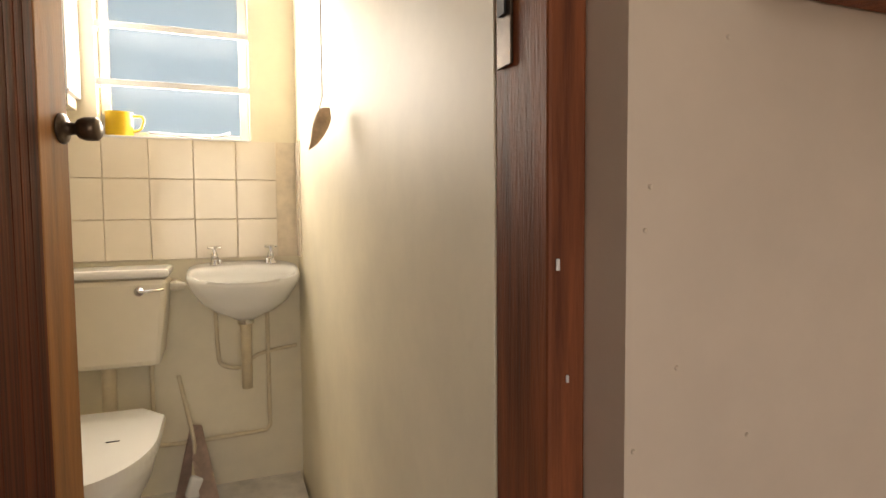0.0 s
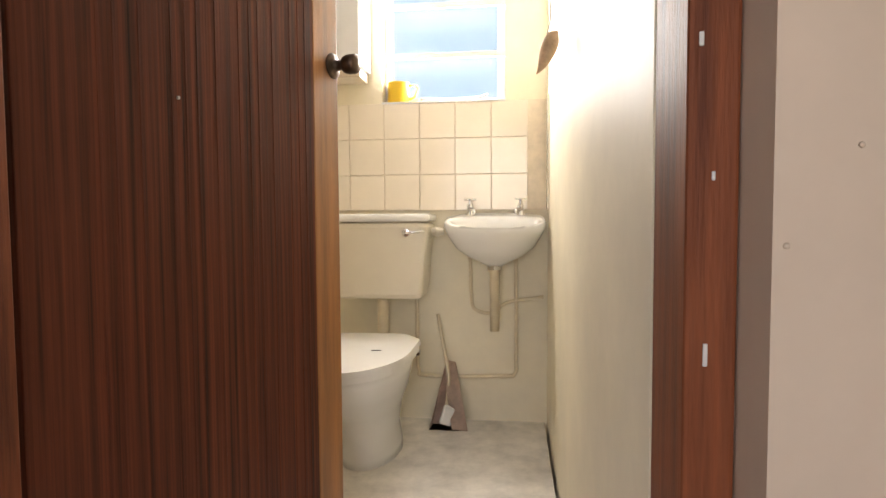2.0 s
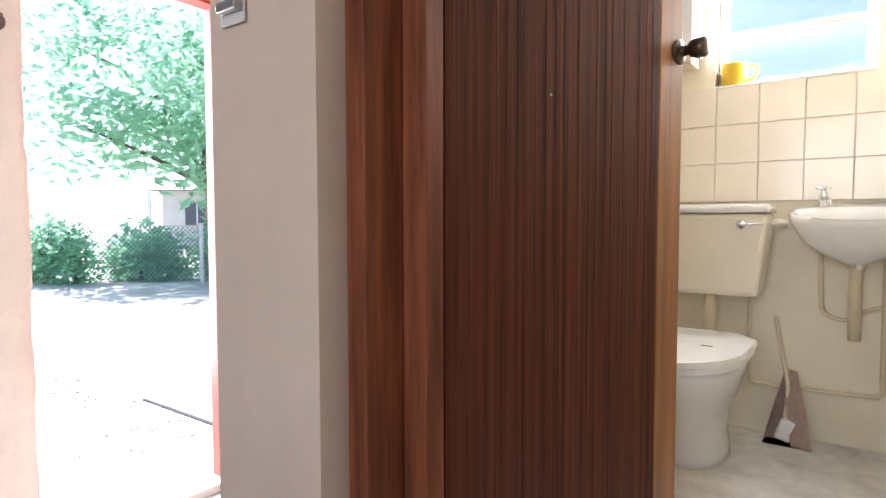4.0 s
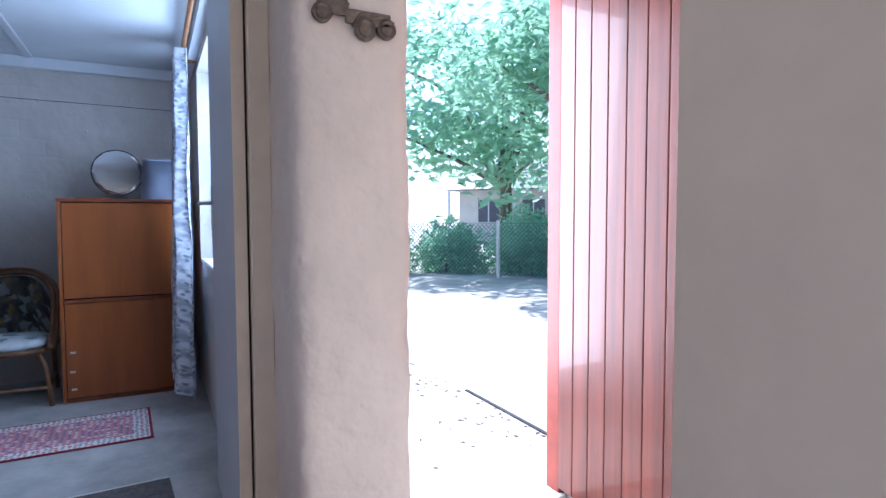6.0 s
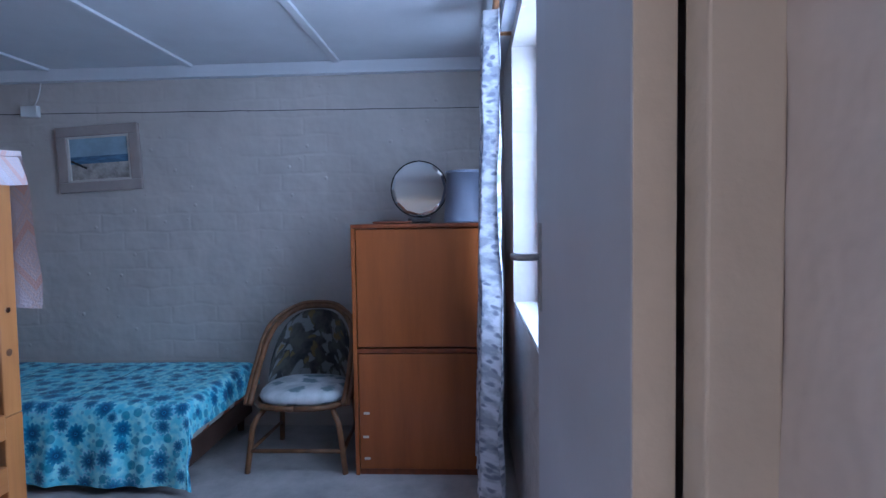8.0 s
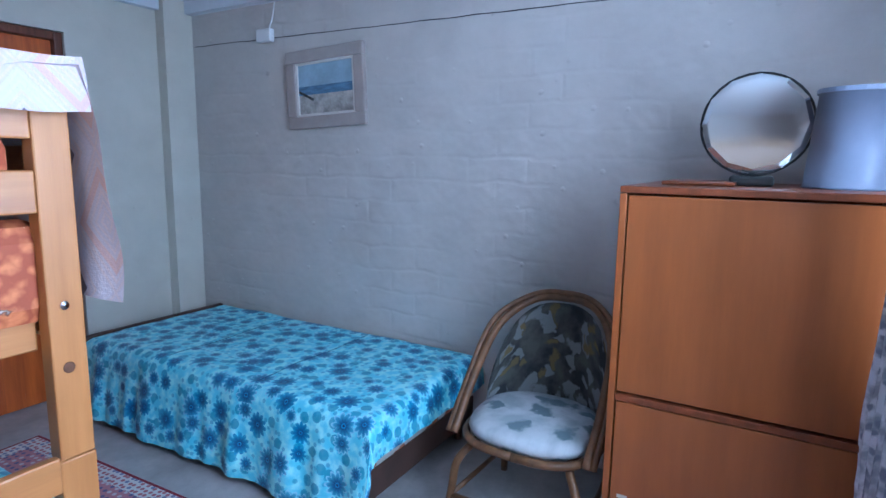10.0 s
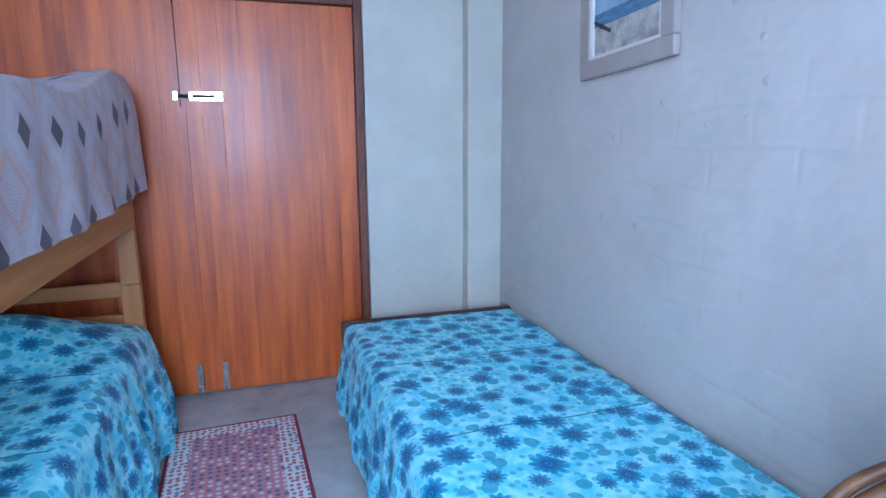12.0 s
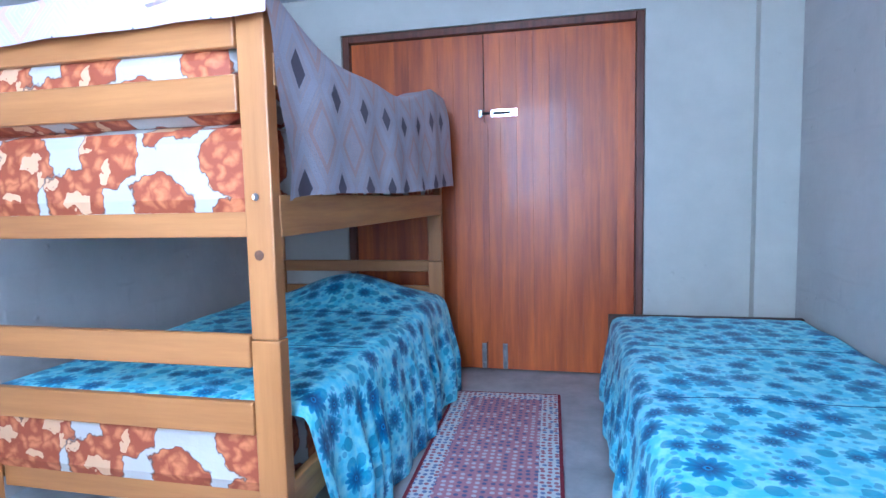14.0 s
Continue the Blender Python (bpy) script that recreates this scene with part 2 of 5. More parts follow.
def plaster(name, color, lump=0.5, lscale=5.0, courses=False):
    """Painted plaster over rough masonry: broad lumps, small pimples, faint stains."""
    m = mat(name, color, 0.55, 0.05, 3.0)
    n, l = m.node_tree.nodes, m.node_tree.links
    tc = n.new("ShaderNodeTexCoord")
    a = n.new("ShaderNodeTexNoise")
    a.inputs["Scale"].default_value, a.inputs["Detail"].default_value = lscale, 3
    b = n.new("ShaderNodeTexVoronoi")
    b.inputs["Scale"].default_value = 9
    c = n.new("ShaderNodeMapRange")
    c.inputs["From Min"].default_value, c.inputs["From Max"].default_value = 0.12, 0.0
    f = n.new("ShaderNodeTexNoise")
    f.inputs["Scale"].default_value, f.inputs["Detail"].default_value = 70, 4
    for t in (a, b, f):
        l.new(tc.outputs["Object"], t.inputs["Vector"])
    l.new(b.outputs["Distance"], c.inputs["Value"])
    h = n.new("ShaderNodeMath")
    h.operation = "MULTIPLY_ADD"
    l.new(c.outputs[0], h.inputs[0])
    h.inputs[1].default_value = 0.16
    l.new(a.outputs[0], h.inputs[2])
    h2 = n.new("ShaderNodeMath")
    h2.operation = "MULTIPLY_ADD"
    l.new(f.outputs[0], h2.inputs[0])
    h2.inputs[1].default_value = 0.02
    l.new(h.outputs[0], h2.inputs[2])
    if courses:
        # brick courses showing softly through the paint, broken up by noise
        sp = n.new("ShaderNodeSeparateXYZ")
        l.new(tc.outputs["Object"], sp.inputs[0])
        sm = n.new("ShaderNodeMath")
        l.new(sp.outputs[0], sm.inputs[0])
        l.new(sp.outputs[1], sm.inputs[1])
        wv = n.new("ShaderNodeMath")
        wv.operation = "MULTIPLY_ADD"
        l.new(a.outputs[0], wv.inputs[0])
        wv.inputs[1].default_value = 0.07
        l.new(sp.outputs[2], wv.inputs[2])
        cb = n.new("ShaderNodeCombineXYZ")
        l.new(sm.outputs[0], cb.inputs[0])
        l.new(wv.outputs[0], cb.inputs[1])
        bt = n.new("ShaderNodeTexBrick")
        bt.inputs["Scale"].default_value = 1.0
        bt.inputs["Brick Width"].default_value, bt.inputs["Row Height"].default_value = 0.29, 0.115
        bt.inputs["Mortar Size"].default_value, bt.inputs["Mortar Smooth"].default_value = 0.016, 1.0
        l.new(cb.outputs[0], bt.inputs["Vector"])
        pm = n.new("ShaderNodeMapRange")
        pm.inputs["From Min"].default_value, pm.inputs["From Max"].default_value = 0.42, 0.62
        patch = n.new("ShaderNodeTexNoise")
        patch.inputs["Scale"].default_value = 2.2
        l.new(tc.outputs["Object"], patch.inputs["Vector"])
        l.new(patch.outputs[0], pm.inputs["Value"])
        am = n.new("ShaderNodeMath")
        am.operation = "MULTIPLY"
        l.new(bt.outputs["Fac"], am.inputs[0])
        l.new(pm.outputs[0], am.inputs[1])
        h3 = n.new("ShaderNodeMath")
        h3.operation = "MULTIPLY_ADD"
        l.new(am.outputs[0], h3.inputs[0])
        h3.inputs[1].default_value = -0.055
        l.new(h2.outputs[0], h3.inputs[2])
        h2 = h3
    bp = n.new("ShaderNodeBump")
    bp.inputs["Strength"].default_value, bp.inputs["Distance"].default_value = lump, 0.03
    l.new(h2.outputs[0], bp.inputs["Height"])
    l.new(bp.outputs[0], n["Principled BSDF"].inputs["Normal"])
    return m


M = dict(
    hall=plaster("cream hall plaster", (0.62, 0.52, 0.42), 0.25, 4.0),
    bed=plaster("pale grey bedroom plaster", (0.51, 0.472, 0.445), 1.0, 3.5, True),
    south=plaster("pale green-cream bedroom plaster", (0.55, 0.515, 0.445), 0.5, 3.5),
    pillar=plaster("off-white rough plaster", (0.68, 0.60, 0.55), 0.7, 9.0),
    toilet=plaster("pale yellow toilet paint", (0.84, 0.77, 0.60), 0.12, 3.0),
    ceil=mat("pale blue-white ceiling board", (0.62, 0.64, 0.68), 0.6, 0.05, 2.0, bump=0.05, bscale=40),
    white=mat("white gloss paint", (0.72, 0.72, 0.72), 0.35, 0.04, 4.0),
    cream=mat("cream gloss paint", (0.70, 0.60, 0.48), 0.4, 0.06, 4.0, bump=0.1),
    greydoor=mat("grey-white painted door", (0.50, 0.52, 0.58), 0.45, 0.04, 3.0, bump=0.05),
    conc=mat("worn grey screed floor", (0.42, 0.40, 0.39), 0.55, 0.18, 4.0, bump=0.15, bscale=50),
    tfloor=mat("pale worn toilet floor", (0.74, 0.70, 0.64), 0.5, 0.15, 7.0, bump=0.1, bscale=40),
    tile=mat("cream glazed tile", (0.82, 0.74, 0.62), 0.12, 0.03, 3.0, rand=1),
    grout=mat("cream grout", (0.76, 0.66, 0.52), 0.8, 0.08, 20),
    porcelain=mat("white glazed porcelain", (0.80, 0.79, 0.76), 0.08, 0.02, 3.0),
    cistern=mat("ivory plastic", (0.74, 0.68, 0.56), 0.3, 0.03, 3.0),
    chrome=mat("chrome", (0.75, 0.75, 0.76), 0.12, 0.05, 20, metal=1.0),
    steel=mat("dull steel", (0.42, 0.42, 0.43), 0.4, 0.15, 30, metal=1.0),
    bronze=mat("dark bronze knob", (0.10, 0.07, 0.05), 0.3, 0.3, 30, metal=0.8),
    black=mat("black hole", (0.01, 0.01, 0.01), 0.6, 0.1, 10),
    sapele=mat("dark ribbon-grained veneer", (0.115, 0.030, 0.013), 0.6, 0.35, 9.0, (9, 9, 0.12), dark=(0.020, 0.006, 0.004), bump=0.1, bscale=20),
    lipping=mat("orange-brown lipping", (0.34, 0.145, 0.045), 0.4, 0.25, 4.0, (6, 6, 0.4), bump=0.08),
    frame=mat("reddish hardwood frame", (0.24, 0.075, 0.030), 0.55, 0.3, 5.0, (6, 6, 0.4), dark=(0.09, 0.028, 0.014), bump=0.15),
    reddoor=mat("red-brown varnished boards", (0.17, 0.034, 0.015), 0.4, 0.25, 3.0, (7, 7, 0.35), bump=0.05, rand=1, coat=0.3),
    bigdoor=mat("glossy orange-brown boards", (0.60, 0.130, 0.016), 0.36, 0.12, 2.0, (7, 7, 0.5), dark=(0.26, 0.040, 0.007), bump=0.12, rand=1, coat=0.08),
    bigframe=mat("dark stained frame", (0.16, 0.05, 0.025), 0.4, 0.3, 5.0, (6, 6, 0.5)),
    cab=mat("orange-brown cabinet veneer", (0.31, 0.085, 0.018), 0.33, 0.12, 2.0, (5, 5, 0.6), bump=0.03, coat=0.15),
    cabdark=mat("darker cabinet edging", (0.20, 0.05, 0.015), 0.35, 0.2, 3.0, (6, 6, 0.5)),
    pine=mat("honey pine", (0.36, 0.150, 0.042), 0.4, 0.22, 3.0, (9, 9, 0.6), dark=(0.34, 0.13, 0.035), bump=0.05, rand=1),
    pinex=mat("honey pine across", (0.36, 0.150, 0.042), 0.4, 0.22, 3.0, (0.6, 9, 9), dark=(0.32, 0.12, 0.035), bump=0.05, rand=1),
    piney=mat("honey pine along", (0.44, 0.21, 0.065), 0.4, 0.22, 3.0, (9, 0.6, 9), dark=(0.30, 0.11, 0.03), bump=0.05, rand=1),
    knot=mat("pine knot", (0.12, 0.045, 0.018), 0.5, 0.2, 40),
    cane=mat("rattan cane", (0.17, 0.078, 0.03), 0.45, 0.25, 20.0),
    mug=mat("yellow plastic", (0.62, 0.40, 0.015), 0.35, 0.06, 6.0),
    lilac=mat("grey-blue plastic bin", (0.20, 0.23, 0.31), 0.4, 0.06, 6.0),
    mirror=mat("mirror glass", (0.85, 0.87, 0.88), 0.03, 0.0, 3.0, metal=1.0),
    picframe=mat("grey-beige picture frame", (0.36, 0.31, 0.29), 0.5, 0.08, 8.0),
    mount=mat("pale picture mount", (0.62, 0.58, 0.54), 0.7, 0.04, 8.0),
    skyp=mat("painted sky", (0.30, 0.42, 0.52), 0.6, 0.15, 6.0),
    seap=mat("painted sea", (0.10, 0.20, 0.32), 0.6, 0.25, 12.0, (1, 1, 5)),
    dune=mat("painted sand and scrub", (0.42, 0.39, 0.36), 0.6, 0.3, 16.0),
    shrub=mat("painted dark scrub", (0.05, 0.05, 0.05), 0.7, 0.3, 30.0),
    shell=mat("tan shell", (0.68, 0.48, 0.30), 0.5, 0.2, 20.0, bump=0.3),
    string=mat("grey cord", (0.35, 0.33, 0.30), 0.8, 0.1, 20.0),
    pipe=mat("cream painted pipe", (0.72, 0.62, 0.44), 0.4, 0.08, 12.0),
    cardboard=mat("pinkish cardboard", (0.70, 0.53, 0.43), 0.8, 0.15, 14.0),
    pewter=mat("pewter relief", (0.16, 0.13, 0.11), 0.45, 0.3, 40.0, metal=0.7),
    crack=mat("dark crack", (0.05, 0.05, 0.055), 0.9, 0.2, 20.0),
    redpaint=mat("red-brown window paint", (0.30, 0.055, 0.035), 0.5, 0.15, 10.0),
    matdark=mat("dark patterned mat", (0.05, 0.045, 0.05), 0.95, 0.5, 40.0, dark=(0.16, 0.14, 0.13), bump=0.3),
    rugedge=mat("dark red rug edge", (0.24, 0.02, 0.035), 0.95, 0.15, 60.0, bump=0.3, bscale=200),
    dark=mat("dark bed base", (0.07, 0.035, 0.025), 0.6, 0.2, 8.0),
    ground=mat("sunlit sandy ground", (0.55, 0.50, 0.42), 0.9, 0.2, 0.8, bump=0.4, bscale=12),
    slab=mat("pale concrete path", (0.60, 0.57, 0.52), 0.85, 0.1, 3.0, bump=0.2),
    leaf=mat("green leaves", (0.27, 0.44, 0.30), 0.4, 0.4, 3.0, dark=(0.08, 0.20, 0.10)),
    bark=mat("grey bark", (0.22, 0.18, 0.14), 0.9, 0.3, 8.0, (1, 1, 0.3), bump=0.6, bscale=20),
    wire=mat("green coated wire", (0.12, 0.20, 0.17), 0.5, 0.1, 10.0),
    roof=mat("dark sheet roof", (0.12, 0.12, 0.14), 0.6, 0.1, 4.0),
    outwall=mat("white house wall", (0.66, 0.62, 0.56), 0.8, 0.06, 2.0),
    seam=mat("dark blue stitching", (0.03, 0.12, 0.25), 0.9, 0.1, 40.0),
    blue=blue_floral(), diamond=diamond_cloth(), orange=orange_floral(), darkfl=dark_floral(), palefl=pale_floral(), lace=lace_cloth(),
    rugf=rug_field(), rugb=rug_border(),
)
ln_ = M["leaf"].node_tree
tl_ = ln_.nodes.new("ShaderNodeBsdfTranslucent")
tl_.inputs[0].default_value = (0.45, 0.70, 0.48, 1)
mx_ = ln_.nodes.new("ShaderNodeMixShader")
mx_.inputs[0].default_value = 0.5
ln_.links.new(ln_.nodes["Principled BSDF"].outputs[0], mx_.inputs[1])
ln_.links.new(tl_.outputs[0], mx_.inputs[2])
ln_.links.new(mx_.outputs[0], ln_.nodes["Material Output"].inputs[0])
for k_ in ("sapele", "frame"):
    M[k_].node_tree.nodes["Principled BSDF"].inputs["Specular IOR Level"].default_value = 0.2
M["frost"] = glass("frosted window glass", (0.86, 0.93, 0.98), 0.5)
M["clear"] = glass("clear window glass")


# ---------------------------------------------------------------- mesh helpers
def empty(name, x, y, z, label, category, rz=0.0, group="", kind=""):
    e = new(name)
    e.matrix_world = pose(x, y, z, 0, 0, rz)
    return tagged(e, label, category, group, kind)


def part(name, bm, material, parent=None, label="", smooth=False):
    me = bpy.data.meshes.new(name)
    bmesh.ops.recalc_face_normals(bm, faces=bm.faces[:])
    bm.to_mesh(me)
    bm.free()
    me.materials.append(M[material] if isinstance(material, str) else material)
    if smooth:
        for p in me.polygons:
            p.use_smooth = True
    ob = new(name, me)
    ob.parent = parent
    if label:
        ob["label"] = label
    return ob


def box(bm, x0, x1, y0, y1, z0, z1, bev=0.0):
    g = bmesh.ops.create_cube(bm, size=1.0)
    vs = g["verts"]
    bmesh.ops.scale(bm, vec=(x1 - x0, y1 - y0, z1 - z0), verts=vs)
    bmesh.ops.translate(bm, vec=((x0 + x1) / 2, (y0 + y1) / 2, (z0 + z1) / 2), verts=vs)
    if bev:
        es = list({e for v in vs for e in v.link_edges})
        bmesh.ops.bevel(bm, geom=es, offset=bev, segments=2, affect="EDGES", profile=0.5)
    return bm


def B(x0, x1, y0, y1, z0, z1, bev=0.0):
    return box(bmesh.new(), x0, x1, y0, y1, z0, z1, bev)


def tube(bm, pts, r, seg=10, close=True):
    """A round bar along a line of points; r is one radius or one for each point."""
    pts = [Vector(p) for p in pts]
    rs = r if isinstance(r, (list, tuple)) else [r] * len(pts)
    rings = []
    side = None
    for i, p in enumerate(pts):
        d = (pts[min(i + 1, len(pts) - 1)] - pts[max(i - 1, 0)]).normalized()
        if side is None:
            side = d.orthogonal().normalized()
        side = (side - d * side.dot(d)).normalized()
        up = d.cross(side)
        rings.append([bm.verts.new(p + (side * math.cos(a) + up * math.sin(a)) * rs[i]) for a in (2 * math.pi * k / seg for k in range(seg))])
    for a, b in zip(rings, rings[1:]):
        for k in range(seg):
            bm.faces.new((a[k], a[(k + 1) % seg], b[(k + 1) % seg], b[k]))
    if close:
        bm.faces.new(rings[0])
        bm.faces.new(rings[-1])
    return bm


def arc(pts, n=8):
    """A smooth line through a few points."""
    P = [Vector(p) for p in pts]
    P = [2 * P[0] - P[1]] + P + [2 * P[-1] - P[-2]]
    out = []
    for i in range(1, len(P) - 2):
        for k in range(n):
            t = k / n
            a, b, c, d = P[i - 1:i + 3]
            out.append(0.5 * (2 * b + (c - a) * t + (2 * a - 5 * b + 4 * c - d) * t * t + (3 * b - a - 3 * c + d) * t ** 3))
    out.append(P[-2])
    return out


def lathe(bm, prof, seg=24, at=(0, 0, 0)):
    rings = [[bm.verts.new((at[0] + r * math.cos(2 * math.pi * k / seg), at[1] + r * math.sin(2 * math.pi * k / seg), at[2] + z)) for k in range(seg)] for r, z in prof]
    for a, b in zip(rings, rings[1:]):
        for k in range(seg):
            bm.faces.new((a[k], a[(k + 1) % seg], b[(k + 1) % seg], b[k]))
    bm.faces.new(rings[0])
    bm.faces.new(rings[-1])
    return bm


def sheet(fn, nu, nv, u0, u1, v0, v1, thick=0.0):
    """A cloth: fn(u, v) gives the place; u and v, in metres along the cloth, become its UV map."""
    bm = bmesh.new()
    uv = bm.loops.layers.uv.new("UV")
    us = [u0 + (u1 - u0) * i / nu for i in range(nu + 1)]
    vs = [v0 + (v1 - v0) * j / nv for j in range(nv + 1)]
    grid = [[bm.verts.new(fn(u, v)) for v in vs] for u in us]
    for i in range(nu):
        for j in range(nv):
            f = bm.faces.new((grid[i][j], grid[i + 1][j], grid[i + 1][j + 1], grid[i][j + 1]))
            for lp, (a, b) in zip(f.loops, ((i, j), (i + 1, j), (i + 1, j + 1), (i, j + 1))):
                lp[uv].uv = (us[a], vs[b])
    if thick:
        bmesh.ops.solidify(bm, geom=bm.faces[:], thickness=thick)
    return bm


def uvbox(x0, x1, y0, y1, z0, z1, bev=0.02):
    """A rounded block with a UV map in metres on every side."""
    bm = B(x0, x1, y0, y1, z0, z1, bev)
    uv = bm.loops.layers.uv.new("UV")
    for f in bm.faces:
        a = max(range(3), key=lambda k: abs(f.normal[k]))
        for lp in f.loops:
            c = lp.vert.co
            lp[uv].uv = ((c.y, c.z), (c.x, c.z), (c.x, c.y))[a]
    return bm


def wall(name, boxes, material, label):
    bm = bmesh.new()
    for b in boxes:
        box(bm, *b)
    return tagged(part(name, bm, material), label, "wall", "", "structure")


def noise3(x, y, z, s):
    return noise.noise(Vector((x * s, y * s, z * s)))


# ---------------------------------------------------------------- structure
TF = 0.285      # toilet floor
BC = 2.24      # bedroom ceiling
HC = 2.45      # hall and toilet ceiling


def slab_part(name, b, material, label, cat):
    return tagged(part(name, B(*b), material), label, cat, "", "structure")


slab_part("floor_bedroom", (-5.11, -2.13, -3.95, 0.10, -0.1, 0.0), "conc", "worn grey screed bedroom floor", "floor")
slab_part("floor_hall", (-2.13, 1.4, -1.6, 1.31, -0.1, 0.0), "conc", "worn grey screed hall floor", "floor")
slab_part("floor_toilet", (-0.95, 0.285, 0.62, 2.43, 0.002, TF), "tfloor", "pale scuffed raised toilet floor", "floor")
slab_part("ceiling_hall", (-2.13, 1.4, -1.6, 2.43, HC, HC + 0.1), "ceil", "pale hall and toilet ceiling", "ceiling")

bm = B(-5.11, -2.13, -3.95, 0.10, BC, BC + 0.1)
for y in (-0.90, -1.80, -2.70, -3.55):
    box(bm, -5.10, -2.14, y - 0.022, y + 0.022, BC - 0.014, BC + 0.01, 0.004)
tagged(part("ceiling", bm, "ceil"), "pale blue-white board ceiling with battens", "ceiling", "", "structure")

wall("wall_west", [(-5.45, -5.11, -4.0, 0.45, -0.1, 2.4)], "bed", "pale grey lumpy plastered bedroom wall")
wall("wall_south", [(-5.11, -4.405, -4.0, -3.56, 0, 2.4), (-2.735, -2.13, -4.0, -3.56, 0, 2.4), (-4.405, -2.735, -4.0, -3.56, 1.947, 2.4)], "south", "pale plastered wall round the wide double doorway")
wall("pier_corner", [(-5.108, -4.92, -3.558, -3.48, 0, BC)], "south", "pale plastered pier in the bedroom corner")
# bedroom north wall with the window opening
WX0, WX1, WZ0, WZ1 = -4.42, -2.98, 0.86, 2.10
wall("wall_north", [(-5.11, WX0, 0.10, 0.44, 0, 2.4), (WX1, -2.13, 0.10, 0.44, 0, 2.4), (WX0, WX1, 0.10, 0.44, 0, WZ0), (WX0, WX1, 0.10, 0.44, WZ1, 2.4)], "bed", "pale plastered bedroom wall with window")
wall("wall_east", [(-2.13, -1.81, -4.0, -0.74, 0, 2.5), (-2.13, -1.81, -0.74, 0.09, 2.06, 2.5)], "bed", "pale plastered wall between bedroom and hall")


def pillar():
    """The stretch of thick wall between the bedroom door and the front door, with worn, uneven corners."""
    bm = bmesh.new()
    n, h = 90, 2.5
    outline = []
    for a, b, k in (((-2.13, 0.142), (-1.805, 0.155), 8), ((-1.805, 0.155), (-1.80, 0.492), 10), ((-1.80, 0.492), (-2.07, 0.492), 8), ((-2.07, 0.492), (-2.13, 0.142), 8)):
        for i in range(k):
            t = i / k
            outline.append((a[0] + (b[0] - a[0]) * t, a[1] + (b[1] - a[1]) * t))
    rings = []
    for j in range(n + 1):
        z = h * j / n
        ring = []
        for x, y in outline:
            w = 0.006 * noise3(x, y, z, 5.0) + 0.004 * noise3(x, y, z, 16.0)
            corner = max(0.0, 1 - math.hypot(x + 1.805, y - 0.155) / 0.035) + max(0.0, 1 - math.hypot(x + 1.80, y - 0.492) / 0.035)
            nx, ny = (x + 1.97) / 0.17, (y - 0.32) / 0.17
            k = w - corner * (0.012 + 0.014 * max(0, noise3(x, y, z, 9.0)))
            ring.append(bm.verts.new((x + nx * k, y + ny * k * 0.8, z)))
        rings.append(ring)
    for a, b in zip(rings, rings[1:]):
        for k in range(len(a)):
            bm.faces.new((a[k], a[(k + 1) % len(a)], b[(k + 1) % len(a)], b[k]))
    return tagged(part("wall_pier", bm, "pillar", None, "", True), "off-white rough plaster wall pier with chipped corners", "wall", "", "structure")


pillar()
wall("wall_entrance", [(-2.13, -1.81, 0.49, 1.27, 2.06, 2.5), (-2.13, -1.81, 1.27, 1.60, 0, 2.5)], "pillar", "off-white plaster round the front doorway")
wall("wall_alcove", [(-1.81, -0.792, 1.31, 1.36, 0, 2.5)], "hall", "cream plaster wall behind the open front door")
wall("wall_toilet_front", [(-0.79, -0.538, 0.41, 0.60, 0, 2.5), (0.343, 1.4, 0.425, 0.60, 0, 2.5), (-0.538, 0.343, 0.42, 0.60, 2.30, 2.5)], "hall", "cream plaster hall wall round the toilet door")
wall("wall_toilet_west", [(-0.82, -0.792, 0.60, 1.31, 0, 2.5), (-1.1, -0.95, 1.36, 2.43, 0, 2.5)], "toilet", "pale yellow toilet side wall")
wall("wall_toilet_east", [(0.297, 0.343, 0.602, 2.43, 0, 2.5)], "toilet", "smooth pale yellow toilet side wall")
TX0, TX1, TZ0, TZ1 = -0.41, 0.12, 1.66, 2.28
wall("wall_toilet_back", [(-1.1, TX0, 2.43, 2.62, 0, 2.5), (TX1, 0.40, 2.43, 2.62, 0, 2.5), (TX0, TX1, 2.43, 2.62, 0, TZ0), (TX0, TX1, 2.43, 2.62, TZ1, 2.5)], "toilet", "pale yellow toilet back wall with window")
wall("wall_hall_south", [(-1.81, -0.6, -1.8, -1.6, 0, 2.5), (0.6, 1.4, -1.8, -1.6, 0, 2.5), (-0.6, 0.6, -1.8, -1.6, 0, 0.9), (-0.6, 0.6, -1.8, -1.6, 2.1, 2.5)], "hall", "plain cream hall wall")
wall("wall_hall_east", [(1.4, 1.6, -1.8, 0.6, 0, 2.5)], "hall", "plain cream hall wall")

# cornice and crack on the west wall
slab_part("cornice_west", (-5.108, -5.055, -3.475, 0.095, BC - 0.075, BC - 0.003), "ceil", "pale painted ceiling cornice", "cornice")
slab_part("cornice_north", (-5.05, -2.14, 0.045, 0.098, BC - 0.075, BC - 0.003), "ceil", "pale painted ceiling cornice", "cornice")
slab_part("cornice_south", (-4.915, -2.14, -3.557, -3.51, BC - 0.075, BC - 0.003), "ceil", "pale painted ceiling cornice", "cornice")
bm = bmesh.new()
pts = [(-5.1085, -3.46 + i * 0.06, 1.985 - 0.0006 * i + 0.004 * noise3(i * 0.06, 3, 1, 7)) for i in range(59)]
tube(bm, pts, [0.0022 + 0.0018 * abs(noise3(i * 0.06, 9, 2, 5)) for i in range(59)], 6)
tagged(part("crack", bm, "crack"), "long dark hairline crack in the plaster", "crack", "", "structure")

